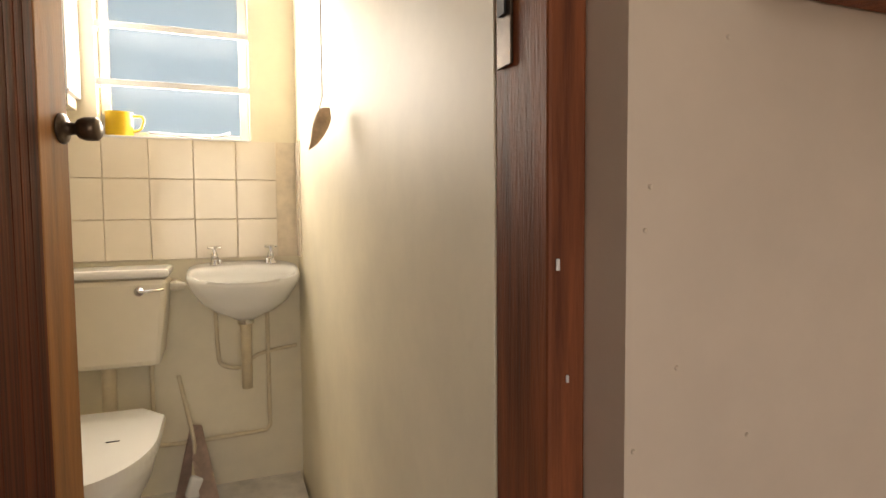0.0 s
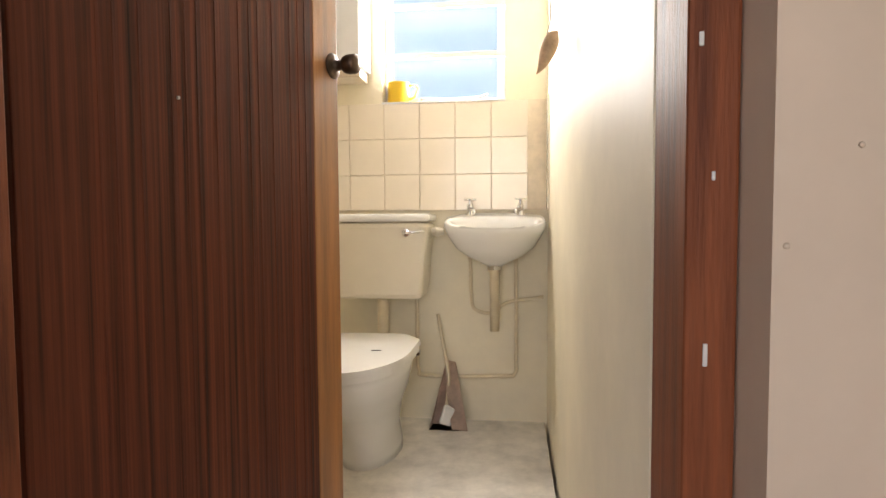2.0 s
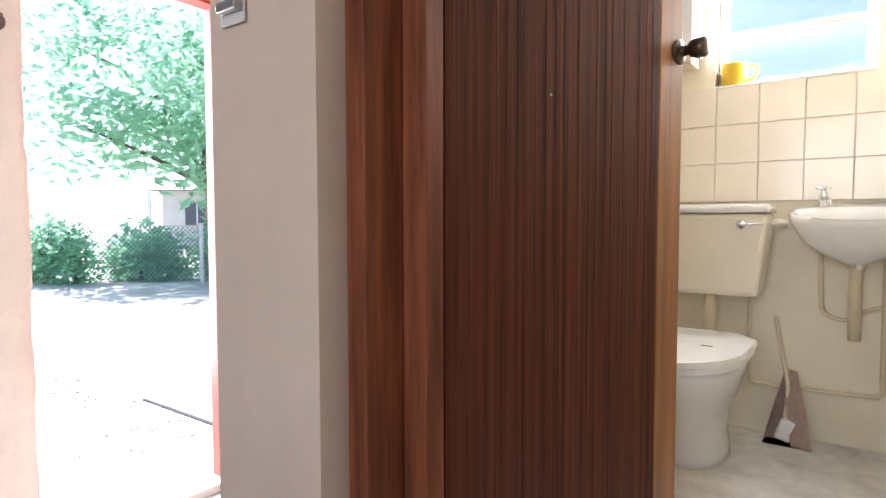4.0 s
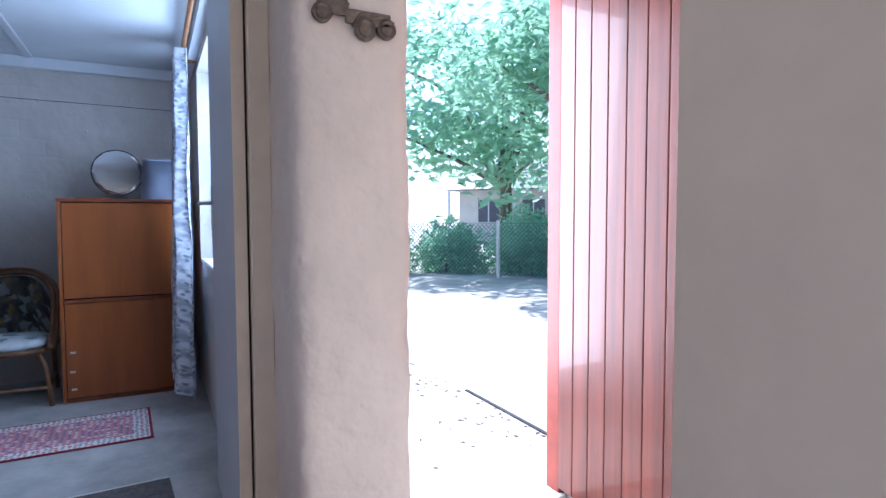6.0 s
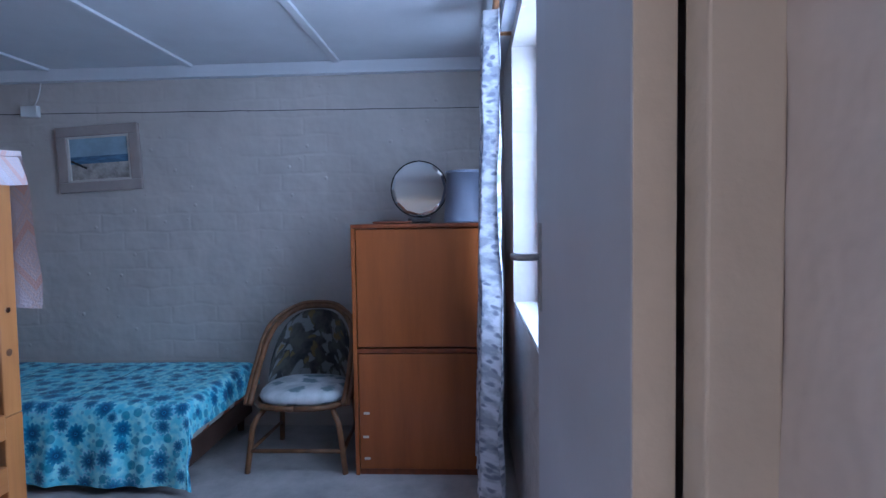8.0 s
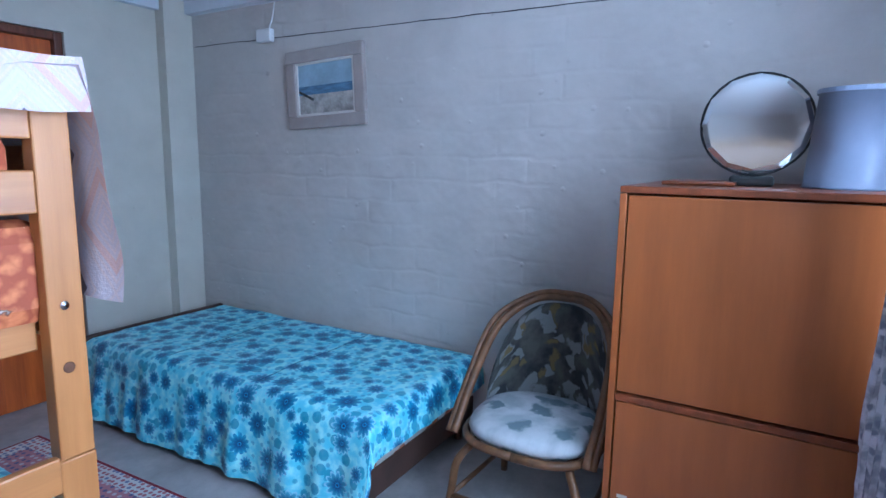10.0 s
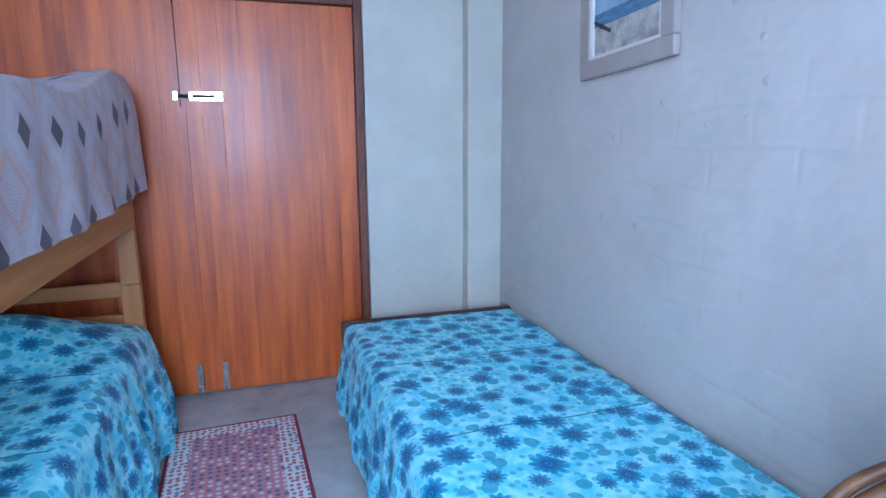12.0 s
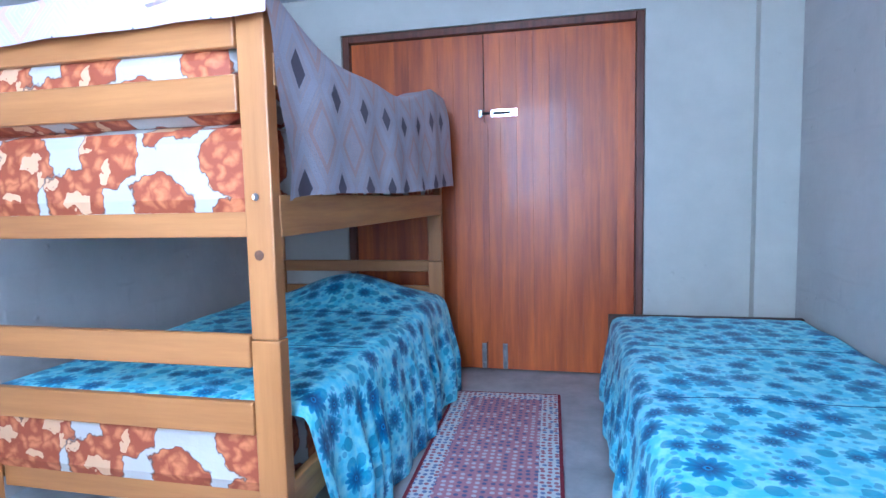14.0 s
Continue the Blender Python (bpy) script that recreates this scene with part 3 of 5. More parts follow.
front = bpy.data.objects["wall_toilet_front"]
for x, z in ((0.364, 1.343), (0.403, 1.211), (0.496, 1.132), (0.460, 1.527), (0.353, 1.137), (0.369, 1.383)):
    part("paint_blob", lathe(bmesh.new(), [(0, 0), (0.0026, 0), (0.0018, 0.0012), (0, 0.0016)], 10), "hall", front, "", True).matrix_basis = pose(x, 0.4248, z, 90, 0, 0)

# tiles above basin and cistern
back = bpy.data.objects["wall_toilet_back"]
S = 0.154


def tile_mesh(w, h):
    t = B(-w / 2, w / 2, -0.006, 0.0, -h / 2, h / 2, 0.002)
    me = bpy.data.meshes.new("tile")
    t.to_mesh(me)
    t.free()
    me.materials.append(M["tile"])
    return me


tm = tile_mesh(S - 0.0025, S - 0.0025)
part("grout_bed", B(-0.93, 0.296, 2.4245, 2.4305, TZ0 - 3 * S, TZ0), "grout", back)
for r in range(3):
    for c in range(9):
        x = 0.285 - 0.065 - S * c
        o = new("tile", tm)
        o.parent = back
        o.location = (x - S / 2 + 0.065 - 0.07, 2.4245, TZ0 - S * (r + 0.5))
        o.rotation_euler = (radians(random.uniform(-0.25, 0.25)), 0, radians(random.uniform(-0.25, 0.25)))
east = bpy.data.objects["wall_toilet_east"]
tn = tile_mesh(0.10, S - 0.0025)
for r in range(3):
    o = new("tile", tn)
    o.parent = east
    o.location = (0.297, 2.37, TZ0 - S * (r + 0.5))
    o.rotation_euler = (0, 0, radians(-90))


# ---------------------------------------------------------------- doors and windows
def toilet_door():
    f = empty("door_frame_toilet", -0.1, 0.52, 0, "reddish hardwood door frame with scuffs", "door frame", kind="structure")
    part("jamb", B(-0.437, -0.398, -0.056, 0.03, 0.0, 2.28, 0.004), "frame", f)
    part("jamb_rebate", B(-0.437, -0.355, 0.031, 0.079, 0.0, 2.28, 0.003), "frame", f)
    part("jamb", B(0.398, 0.442, -0.035, 0.08, 0.0, 2.28, 0.004), "frame", f)
    part("head", B(-0.336, 0.397, -0.002, 0.085, 2.20, 2.28, 0.004), "frame", f)
    sp = part("strike_plate", B(0.394, 0.3975, 0.035, 0.068, 1.52, 1.64, 0.001), "bronze", f, "dark worn strike plate")
    part("latch_hole", B(0.391, 0.3935, 0.044, 0.060, 1.575, 1.625), "black", sp)
    part("paint_chip", B(0.406, 0.410, -0.038, -0.0355, 1.303, 1.315, 0.001), "white", f, "white paint fleck")
    part("paint_chip", B(0.413, 0.417, -0.038, -0.0355, 1.03, 1.05, 0.001), "white", f, "white paint fleck")
    part("paint_chip", B(0.418, 0.421, -0.038, -0.0355, 1.19, 1.198, 0.001), "white", f, "white paint fleck")
    d = empty("toilet_door", -0.485, 0.622, TF + 0.01, "dark ribbon-grained wooden door standing half open", "door", 77.0)
    L, H = 0.795, 1.86
    bm = bmesh.new()
    box(bm, 0.0, L - 0.111, -0.018, 0.018, 0.0, H, 0.002)
    part("panel", bm, "sapele", d)
    x = 0.12
    k = 0
    while x < L - 0.12:
        w = 0.0035 if k % 3 else 0.006
        part("bead", B(x, x + w, -0.0192, -0.0175, 0.0, H, 0.0006), "sapele", d)
        x += (0.027, 0.046, 0.063, 0.031)[k % 4]
        k += 1
    part("lipping", B(L - 0.11, L, -0.0185, 0.0185, 0.0, H, 0.003), "lipping", d, "orange-brown lipping")
    kn = part("knob", lathe(bmesh.new(), [(0.0, 0), (0.031, 0.0), (0.031, 0.004), (0.024, 0.008), (0.014, 0.010), (0.012, 0.028), (0.020, 0.034), (0.024, 0.045), (0.024, 0.066), (0.019, 0.071), (0.0, 0.072)], 28), "bronze", d, "dark bronze round knob", True)
    kn.matrix_basis = pose(L - 0.024, -0.018, 1.245, 90, 0, 0)
    part("nail", lathe(bmesh.new(), [(0, 0), (0.003, 0), (0.003, 0.003), (0, 0.003)], 8), "steel", d).matrix_basis = pose(0.27, -0.018, 1.07, 90, 0, 0)


toilet_door()


def bedroom_door():
    f = empty("door_frame_bedroom", -2.05, 0.1, 0, "cream painted bedroom door frame", "door frame", kind="structure")
    part("jamb", B(-0.075, -0.025, -0.016, 0.045, 0.0, 2.06, 0.003), "cream", f)
    part("jamb", B(-0.075, 0.02, -0.838, -0.79, 0.0, 2.06, 0.003), "cream", f)
    part("head", B(-0.075, 0.02, -0.79, -0.018, 2.02, 2.06, 0.003), "cream", f)
    d = empty("bedroom_door", -2.128, 0.078, 0.01, "grey-white painted flush door standing open", "door", 180.0)
    part("panel", B(0.0, 0.73, 0.0, 0.038, 0.0, 2.0, 0.003), "greydoor", d)
    part("edge_strip", B(-0.004, -0.0005, 0.0, 0.038, 0.0, 2.0, 0.001), "cream", d, "cream painted edge")
    h = part("backplate", B(0.655, 0.695, 0.0385, 0.042, 1.08, 1.26, 0.004), "steel", d, "dull steel backplate")
    part("lever", tube(bmesh.new(), arc([(0.675, 0.042, 1.19), (0.675, 0.085, 1.19), (0.70, 0.092, 1.19), (0.785, 0.088, 1.185)], 5), 0.008), "steel", h, "dull steel lever handle", True)


bedroom_door()


def front_door():
    f = empty("door_frame_entrance", -2.1, 0.88, 0, "red-brown timber front door frame", "door frame", kind="structure")
    part("jamb", B(-0.05, 0.03, 0.36, 0.43, 0.02, 2.06, 0.004), "redpaint", f)
    part("head", B(-0.05, 0.03, -0.37, 0.36, 2.0, 2.06, 0.004), "redpaint", f)
    part("threshold", B(-0.08, 0.06, -0.388, 0.38, 0.0, 0.035, 0.005), "slab", f, "worn concrete threshold")
    d = empty("front_door", -2.065, 1.245, 0.06, "red-brown varnished tongue and groove front door standing open", "door", -3.0)
    n, w = 8, 0.092
    for i in range(n):
        part("board", B(i * w + 0.001, (i + 1) * w - 0.001, -0.012, 0.010, 0.0, 1.95, 0.004), "reddoor", d)
    for z in (0.15, 0.92, 1.70):
        part("ledge", B(0.02, n * w - 0.02, 0.0105, 0.032, z, z + 0.11, 0.003), "reddoor", d)
    lk = part("rim_lock", B(n * w - 0.11, n * w - 0.01, -0.034, -0.0125, 1.72, 1.76, 0.004), "steel", d, "steel bolt near the top")
    part("bolt", tube(bmesh.new(), [(n * w - 0.10, -0.04, 1.74), (n * w + 0.01, -0.04, 1.74)], 0.006), "steel", lk)
    part("keyhole_plate", B(n * w - 0.045, n * w - 0.02, -0.016, -0.0125, 0.98, 1.06, 0.002), "steel", d, "small steel keyhole plate")


front_door()


def double_door():
    f = empty("door_frame_double", -3.57, -3.605, 0, "dark stained frame of the wide double door", "door frame", kind="structure")
    part("jamb", B(-0.833, -0.793, -0.05, 0.03, 0, 1.945, 0.004), "bigframe", f)
    part("jamb", B(0.793, 0.833, -0.05, 0.03, 0, 1.945, 0.004), "bigframe", f)
    part("head", B(-0.792, 0.792, -0.05, 0.03, 1.905, 1.945, 0.004), "bigframe", f)
    wall("wall_behind_door", [(-4.40, -2.74, -3.99, -3.70, 0, 1.945)], "bed", "closed back of the doorway")
    for x0, x1, lab in ((-0.791, 0.013, "closed glossy orange-brown boarded door leaf with bolt"), (0.017, 0.791, "closed glossy orange-brown boarded door leaf")):
        d = empty("door_leaf", -3.57 + x0, -3.628, 0.012, lab, "door", group="leaves of the double door")
        n, L = 9, x1 - x0
        w = L / n
        for i in range(n):
            part("board", B(i * w + 0.0001, (i + 1) * w - 0.0001, -0.02, 0.018, 0.0, 1.89, 0.0005), "bigdoor", d)
        bx = L - 0.115 if x0 < 0 else 0.002
        fb = part("flush_bolt", B(bx, bx + 0.028, 0.0185, 0.023, 0.0, 0.15, 0.003), "steel", d, "steel floor bolt")
        part("bolt_rod", tube(bmesh.new(), [(bx + 0.014, 0.028, 0.005), (bx + 0.014, 0.028, 0.14)], 0.006), "steel", fb, "", True)
        for z in (0.03, 0.10):
            part("bolt_strap", B(bx + 0.003, bx + 0.025, 0.0235, 0.036, z, z + 0.014, 0.002), "steel", fb)
        if x0 < 0:
            hb = part("hasp", B(L - 0.185, L - 0.035, 0.0185, 0.023, 1.435, 1.478, 0.002), "chrome", d, "bright steel barrel bolt")
            part("barrel", tube(bmesh.new(), [(L - 0.15, 0.030, 1.456), (L + 0.02, 0.030, 1.456)], 0.007), "black", hb, "dark bolt rod", True)
            for x in (L - 0.165, L - 0.055):
                part("strap", B(x, x + 0.02, 0.0235, 0.040, 1.44, 1.474, 0.004), "chrome", hb)
        else:
            part("keeper", B(0.004, 0.028, 0.0185, 0.040, 1.435, 1.478, 0.003), "chrome", d, "bright steel bolt keeper")
    part("astragal", B(-0.006, 0.030, -0.0045, 0.0, 0.17, 1.42, 0.001), "bigdoor", f)


double_door()


def toilet_window():
    w = empty("window_toilet", (TX0 + TX1) / 2, 2.50, TZ0, "frosted toilet window with white burglar bars", "window", kind="structure")
    hw, h = (TX1 - TX0) / 2, TZ1 - TZ0
    part("frame", box(box(box(B(-hw + 0.002, -hw + 0.035, 0, 0.04, 0.002, h, 0.003), hw - 0.035, hw - 0.002, 0, 0.04, 0.002, h, 0.003), -hw + 0.035, hw - 0.035, 0, 0.04, h - 0.03, h, 0.003), -hw + 0.035, hw - 0.035, 0, 0.04, 0.002, 0.03, 0.003), "white", w)
    g = part("pane", B(-hw + 0.03, hw - 0.03, 0.016, 0.022, 0.02, h - 0.02), "frost", w)
    g.visible_shadow = False
    for z in (0.20, 0.41):
        part("bar", box(box(B(-hw - 0.004, hw + 0.0, -0.062, -0.056, z - 0.012, z + 0.012, 0.001), -hw - 0.004, -hw + 0.004, -0.064, 0.0, z - 0.014, z + 0.014), hw - 0.006, hw, -0.064, 0.0, z - 0.014, z + 0.014), "white", w)
    part("sill", B(-hw, hw, -0.085, 0.0, -0.004, 0.004, 0.001), "white", w)
    st = part("stay", tube(bmesh.new(), arc([(-0.10, -0.05, 0.022), (0.0, -0.05, 0.016), (0.14, -0.05, 0.018), (0.19, -0.052, 0.032)], 4), 0.005), "steel", w, "grey steel window stay", True)
    part("stay_peg", lathe(bmesh.new(), [(0, 0), (0.006, 0), (0.006, 0.012), (0, 0.012)], 10, (0.12, -0.05, 0.004)), "white", st)


toilet_window()


def bedroom_window():
    cx = (WX0 + WX1) / 2
    w = empty("window_bedroom", cx, 0.22, WZ0, "red-brown casement window with pale glazing bars", "window", kind="structure")
    hw, h = (WX1 - WX0) / 2, WZ1 - WZ0
    for x in (-hw + 0.002, -0.24, 0.24, hw - 0.052):
        part("post", B(x, x + 0.05, 0, 0.06, 0.002, h - 0.002, 0.003), "redpaint", w)
    for z in (0.002, h - 0.052):
        part("rail", B(-hw + 0.055, hw - 0.055, 0.005, 0.055, z, z + 0.05, 0.003), "redpaint", w)
    for k in range(1, 6):
        part("glazing_bar", B(-hw + 0.055, hw - 0.055, 0.02, 0.035, k * h / 6 - 0.01, k * h / 6 + 0.01, 0.001), "white", w)
    g = part("pane", B(-hw + 0.05, hw - 0.05, 0.040, 0.044, 0.04, h - 0.04), "clear", w)
    g.visible_shadow = False
    part("sill", B(-hw + 0.001, hw - 0.001, -0.118, -0.001, -0.0, 0.012, 0.003), "white", w, "white painted sill")


bedroom_window()


# ---------------------------------------------------------------- toilet
def basin():
    e = empty("wash_basin", 0.078, 2.418, 1.165, "small white porcelain wall basin with two chrome taps", "basin")
    bm = bmesh.new()
    uvn = 40
    prof = [(1.0, 0.0), (1.02, -0.012), (1.0, -0.03), (0.93, -0.07), (0.78, -0.115), (0.55, -0.15), (0.32, -0.172), (0.16, -0.19)]
    inner = [(0.90, 0.0), (0.86, -0.02), (0.78, -0.06), (0.60, -0.095), (0.35, -0.11), (0.08, -0.115)]

    def ring(k, z, iny=False):
        out = []
        for i in range(uvn):
            a = 2 * math.pi * i / uvn
            cx, sy = math.cos(a), math.sin(a)
            x = 0.2 * math.copysign(abs(cx) ** 0.75, cx) * k
            y = -0.125 + (0.125 * math.copysign(abs(sy) ** 0.45, sy) if sy > 0 else 0.15 * math.copysign(abs(sy) ** 0.9, sy)) * k
            if iny:
                y = -0.15 + (y + 0.125) * (0.60 if sy > 0 else 0.95)
            elif sy > 0:
                y = max(y, -0.125 + 0.125 * abs(sy) ** 0.45 * min(1, k + 0.2)) if k > 0.3 else y
            out.append(bm.verts.new((x, min(y, -0.002), z + (0.012 * max(0, sy) if k > 0.95 and not iny else 0))))
        return out
    rings = [ring(k, z) for k, z in reversed(prof)] + [ring(k, z, True) for k, z in inner]
    for a, b in zip(rings, rings[1:]):
        for i in range(uvn):
            bm.faces.new((a[i], a[(i + 1) % uvn], b[(i + 1) % uvn], b[i]))
    bm.faces.new(rings[0])
    bm.faces.new(rings[-1])
    for v in bm.verts:
        v.co.z += 0.16 * (v.co.y + 0.06) if v.co.z > -0.05 else 0.06 * (v.co.y + 0.06)
    part("bowl", bm, "porcelain", e, "", True)
    for x in (-0.018, 0.018):
        part("overflow_hole", lathe(bmesh.new(), [(0, 0), (0.008, 0), (0.008, 0.004), (0, 0.004)], 14), "black", e).matrix_basis = pose(x, -0.079, -0.034, 82, 0, 0)
    for x, s in ((-0.105, 1), (0.105, -1)):
        t = part("tap", tube(lathe(bmesh.new(), [(0, 0.006), (0.018, 0.006), (0.018, 0.014), (0.013, 0.018), (0.012, 0.045), (0.015, 0.05), (0.009, 0.058), (0.006, 0.075), (0, 0.076)], 16, (x, -0.04, 0)), arc([(x, -0.045, 0.034), (x + 0.012 * s, -0.075, 0.036), (x + 0.02 * s, -0.10, 0.028), (x + 0.021 * s, -0.105, 0.016)], 4), 0.008), "chrome", e, "chrome pillar tap", True)
        for a in (0, 90):
            part("cross_handle", tube(bmesh.new(), [(-0.025, 0, 0), (0.025, 0, 0)], [0.005, 0.005], 8), "chrome", t).matrix_basis = pose(x, -0.04, 0.078, 0, 0, a + 20)
    part("waste_pipe", lathe(bmesh.new(), [(0, -0.46), (0.019, -0.46), (0.021, -0.22), (0.024, -0.215), (0.026, -0.185), (0, -0.183)], 18, (0.0, -0.125, 0)), "pipe", e, "cream painted waste pipe", True)
    part("drain_nut", lathe(bmesh.new(), [(0, -0.21), (0.030, -0.21), (0.030, -0.19), (0, -0.19)], 12, (0.0, -0.125, 0)), "chrome", e)


basin()


def pipes():
    e = empty("water_pipes", 0.0, 2.415, TF, "cream painted copper pipes on the toilet wall", "pipes")
    part("pipe", tube(bmesh.new(), arc([(0.165, 0, 0.75), (0.165, 0, 0.30), (0.16, 0, 0.215), (0.10, 0, 0.20), (-0.22, 0, 0.195), (-0.255, -0.005, 0.22), (-0.262, 0, 0.30)], 6), 0.0085), "pipe", e, "", True)
    part("pipe", tube(bmesh.new(), arc([(-0.03, 0, 0.72), (-0.025, 0, 0.55), (-0.01, 0, 0.49), (0.06, -0.01, 0.475), (0.13, 0, 0.52), (0.28, 0, 0.545)], 6), 0.008), "pipe", e, "", True)
    part("pipe", tube(bmesh.new(), arc([(-0.262, 0, 0.30), (-0.26, 0, 0.55), (-0.235, 0, 0.80), (-0.15, -0.02, 0.835)], 6), 0.0085), "pipe", e, "", True)
    v = part("stop_valve", tube(bmesh.new(), [(-0.262, -0.04, 0.30), (-0.262, 0.0, 0.30)], 0.014), "steel", e, "corroded stop valve")
    part("valve_handle", B(-0.285, -0.245, -0.052, -0.042, 0.294, 0.306, 0.002), "bronze", v)


pipes()


def toilet():
    e = empty("toilet", -0.385, 1.985, TF, "white porcelain toilet with closed lid", "toilet")
    bm = bmesh.new()
    n = 32
    rings = []
    for z, w, y0, y1 in ((0.0, 0.115, -0.11, 0.30), (0.03, 0.112, -0.11, 0.30), (0.10, 0.105, -0.12, 0.28), (0.20, 0.125, -0.20, 0.26), (0.29, 0.165, -0.33, 0.22), (0.36, 0.185, -0.40, 0.20), (0.385, 0.188, -0.41, 0.20), (0.392, 0.18, -0.40, 0.19)):
        rings.append([bm.verts.new((w * math.cos(2 * math.pi * i / n), (y0 + y1) / 2 + (y1 - y0) / 2 * math.sin(2 * math.pi * i / n), z)) for i in range(n)])
    for a, b in zip(rings, rings[1:]):
        for i in range(n):
            bm.faces.new((a[i], a[(i + 1) % n], b[(i + 1) % n], b[i]))
    bm.faces.new(rings[0])
    bm.faces.new(rings[-1])
    part("pan", bm, "porcelain", e, "", True)

    def oval(z0, z1, w, ya, yb):
        bm = bmesh.new()
        pts = []
        for i in range(28):
            a = math.pi + math.pi * i / 27
            pts.append((w * math.cos(a), ya + (0.30) + (0.30) * math.sin(a)))
        pts += [(w, yb - 0.10), (w * 0.62, yb), (-w * 0.62, yb), (-w, yb - 0.10)]
        lo = [bm.verts.new((x, y, z0)) for x, y in pts]
        hi = [bm.verts.new((x * 0.985, y, z1)) for x, y in pts]
        for i in range(len(pts)):
            bm.faces.new((lo[i], lo[(i + 1) % len(pts)], hi[(i + 1) % len(pts)], hi[i]))
        bm.faces.new(lo)
        bm.faces.new(hi)
        return bm
    part("seat", oval(0.394, 0.412, 0.195, -0.43, 0.14), "porcelain", e)
    part("lid", oval(0.414, 0.432, 0.198, -0.435, 0.16), "porcelain", e, "white plastic lid with a small crack")
    part("lid_mark", B(0.06, 0.095, -0.14, -0.135, 0.4325, 0.434), "crack", e)
    c = part("cistern", B(-0.215, 0.205, 0.21, 0.42, 0.555, 0.865, 0.02), "cistern", e, "ivory plastic cistern")
    for v in c.data.vertices:
        if v.co.z < 0.7:
            v.co.x *= 0.86
            v.co.y = 0.42 - (0.42 - v.co.y) * 0.92
    part("cistern_lid", B(-0.222, 0.212, 0.202, 0.422, 0.867, 0.898, 0.012), "porcelain", e)
    lv = part("flush_lever", tube(bmesh.new(), [(0.115, 0.195, 0.823), (0.125, 0.192, 0.823), (0.195, 0.190, 0.828)], [0.005, 0.005, 0.004], 8), "chrome", e, "chrome flush lever", True)
    part("lever_hub", lathe(bmesh.new(), [(0, 0), (0.017, 0), (0.015, 0.012), (0, 0.014)], 16), "chrome", lv).matrix_basis = pose(0.118, 0.208, 0.823, 90, 0, 0)
    part("flush_pipe", tube(bmesh.new(), arc([(0.0, 0.31, 0.56), (0.0, 0.31, 0.42), (0.0, 0.29, 0.32), (0.0, 0.22, 0.28)], 5), 0.024), "pipe", e, "", True)
    part("inlet_valve", lathe(bmesh.new(), [(0, 0), (0.016, 0), (0.02, 0.02), (0.012, 0.05), (0, 0.05)], 12), "cistern", e).matrix_basis = pose(0.205, 0.32, 0.825, 0, 90, 0)


toilet()


def toilet_cabinet():
    e = empty("wall_cabinet", -0.62, 2.42, 1.745, "white painted wall cabinet beside the toilet window", "cabinet")
    part("body", B(-0.24, 0.165, -0.17, -0.002, 0.04, 0.60, 0.004), "white", e)
    part("door", B(-0.238, 0.163, -0.186, -0.172, 0.045, 0.595, 0.004), "white", e)
    part("shelf", B(-0.235, 0.15, -0.13, -0.002, 0.0, 0.038, 0.004), "cream", e, "cream lower ledge")


toilet_cabinet()

mg = empty("mug", -0.345, 2.47, TZ0 + 0.005, "yellow plastic mug on the window sill", "mug")
part("cup", lathe(bmesh.new(), [(0, 0), (0.046, 0), (0.048, 0.004), (0.046, 0.085), (0.048, 0.09), (0.044, 0.09), (0.042, 0.01), (0, 0.01)], 28), "mug", mg, "", True)
part("handle", tube(bmesh.new(), arc([(0.044, 0, 0.078), (0.075, 0, 0.078), (0.082, 0, 0.06), (0.070, 0, 0.03), (0.045, 0, 0.02)], 5), 0.005), "mug", mg, "", True)

dp = empty("dustpan_set", -0.115, 2.33, TF, "pinkish cardboard scoop with white brush leaning", "dustpan", 8)
bm = bmesh.new()
pb = [bm.verts.new(p) for p in ((-0.085, -0.03, 0.0), (0.075, -0.05, 0.0), (0.03, 0.055, 0.26), (-0.005, 0.06, 0.27))]
pk = [bm.verts.new(p) for p in ((-0.07, 0.045, 0.0), (0.07, 0.04, 0.0), (0.032, 0.07, 0.26), (-0.008, 0.072, 0.27))]
bm.faces.new((pb[1], pb[2], pk[2], pk[1]))
bm.faces.new((pb[0], pb[3], pk[3], pk[0]))
bm.faces.new((pk[0], pk[1], pk[2], pk[3]))
bm.faces.new((pb[1], pb[2], bm.verts.new((-0.012, 0.01, 0.16)), bm.verts.new((0.01, -0.03, 0.0))))
bm.faces.new((pb[0], pb[1], pk[1], pk[0]))
bmesh.ops.solidify(bm, geom=bm.faces[:], thickness=0.003)
part("scoop", bm, "cardboard", dp)
part("brush_head", B(-0.05, 0.005, -0.02, 0.01, 0.005, 0.09, 0.012), "porcelain", dp, "white plastic head").rotation_euler = (0, radians(18), 0)
part("stick", tube(bmesh.new(), arc([(-0.01, 0.0, 0.08), (0.0, 0.03, 0.2), (-0.02, 0.055, 0.33), (-0.045, 0.06, 0.47)], 4), 0.008), "pipe", dp, "cream plastic handle", True)

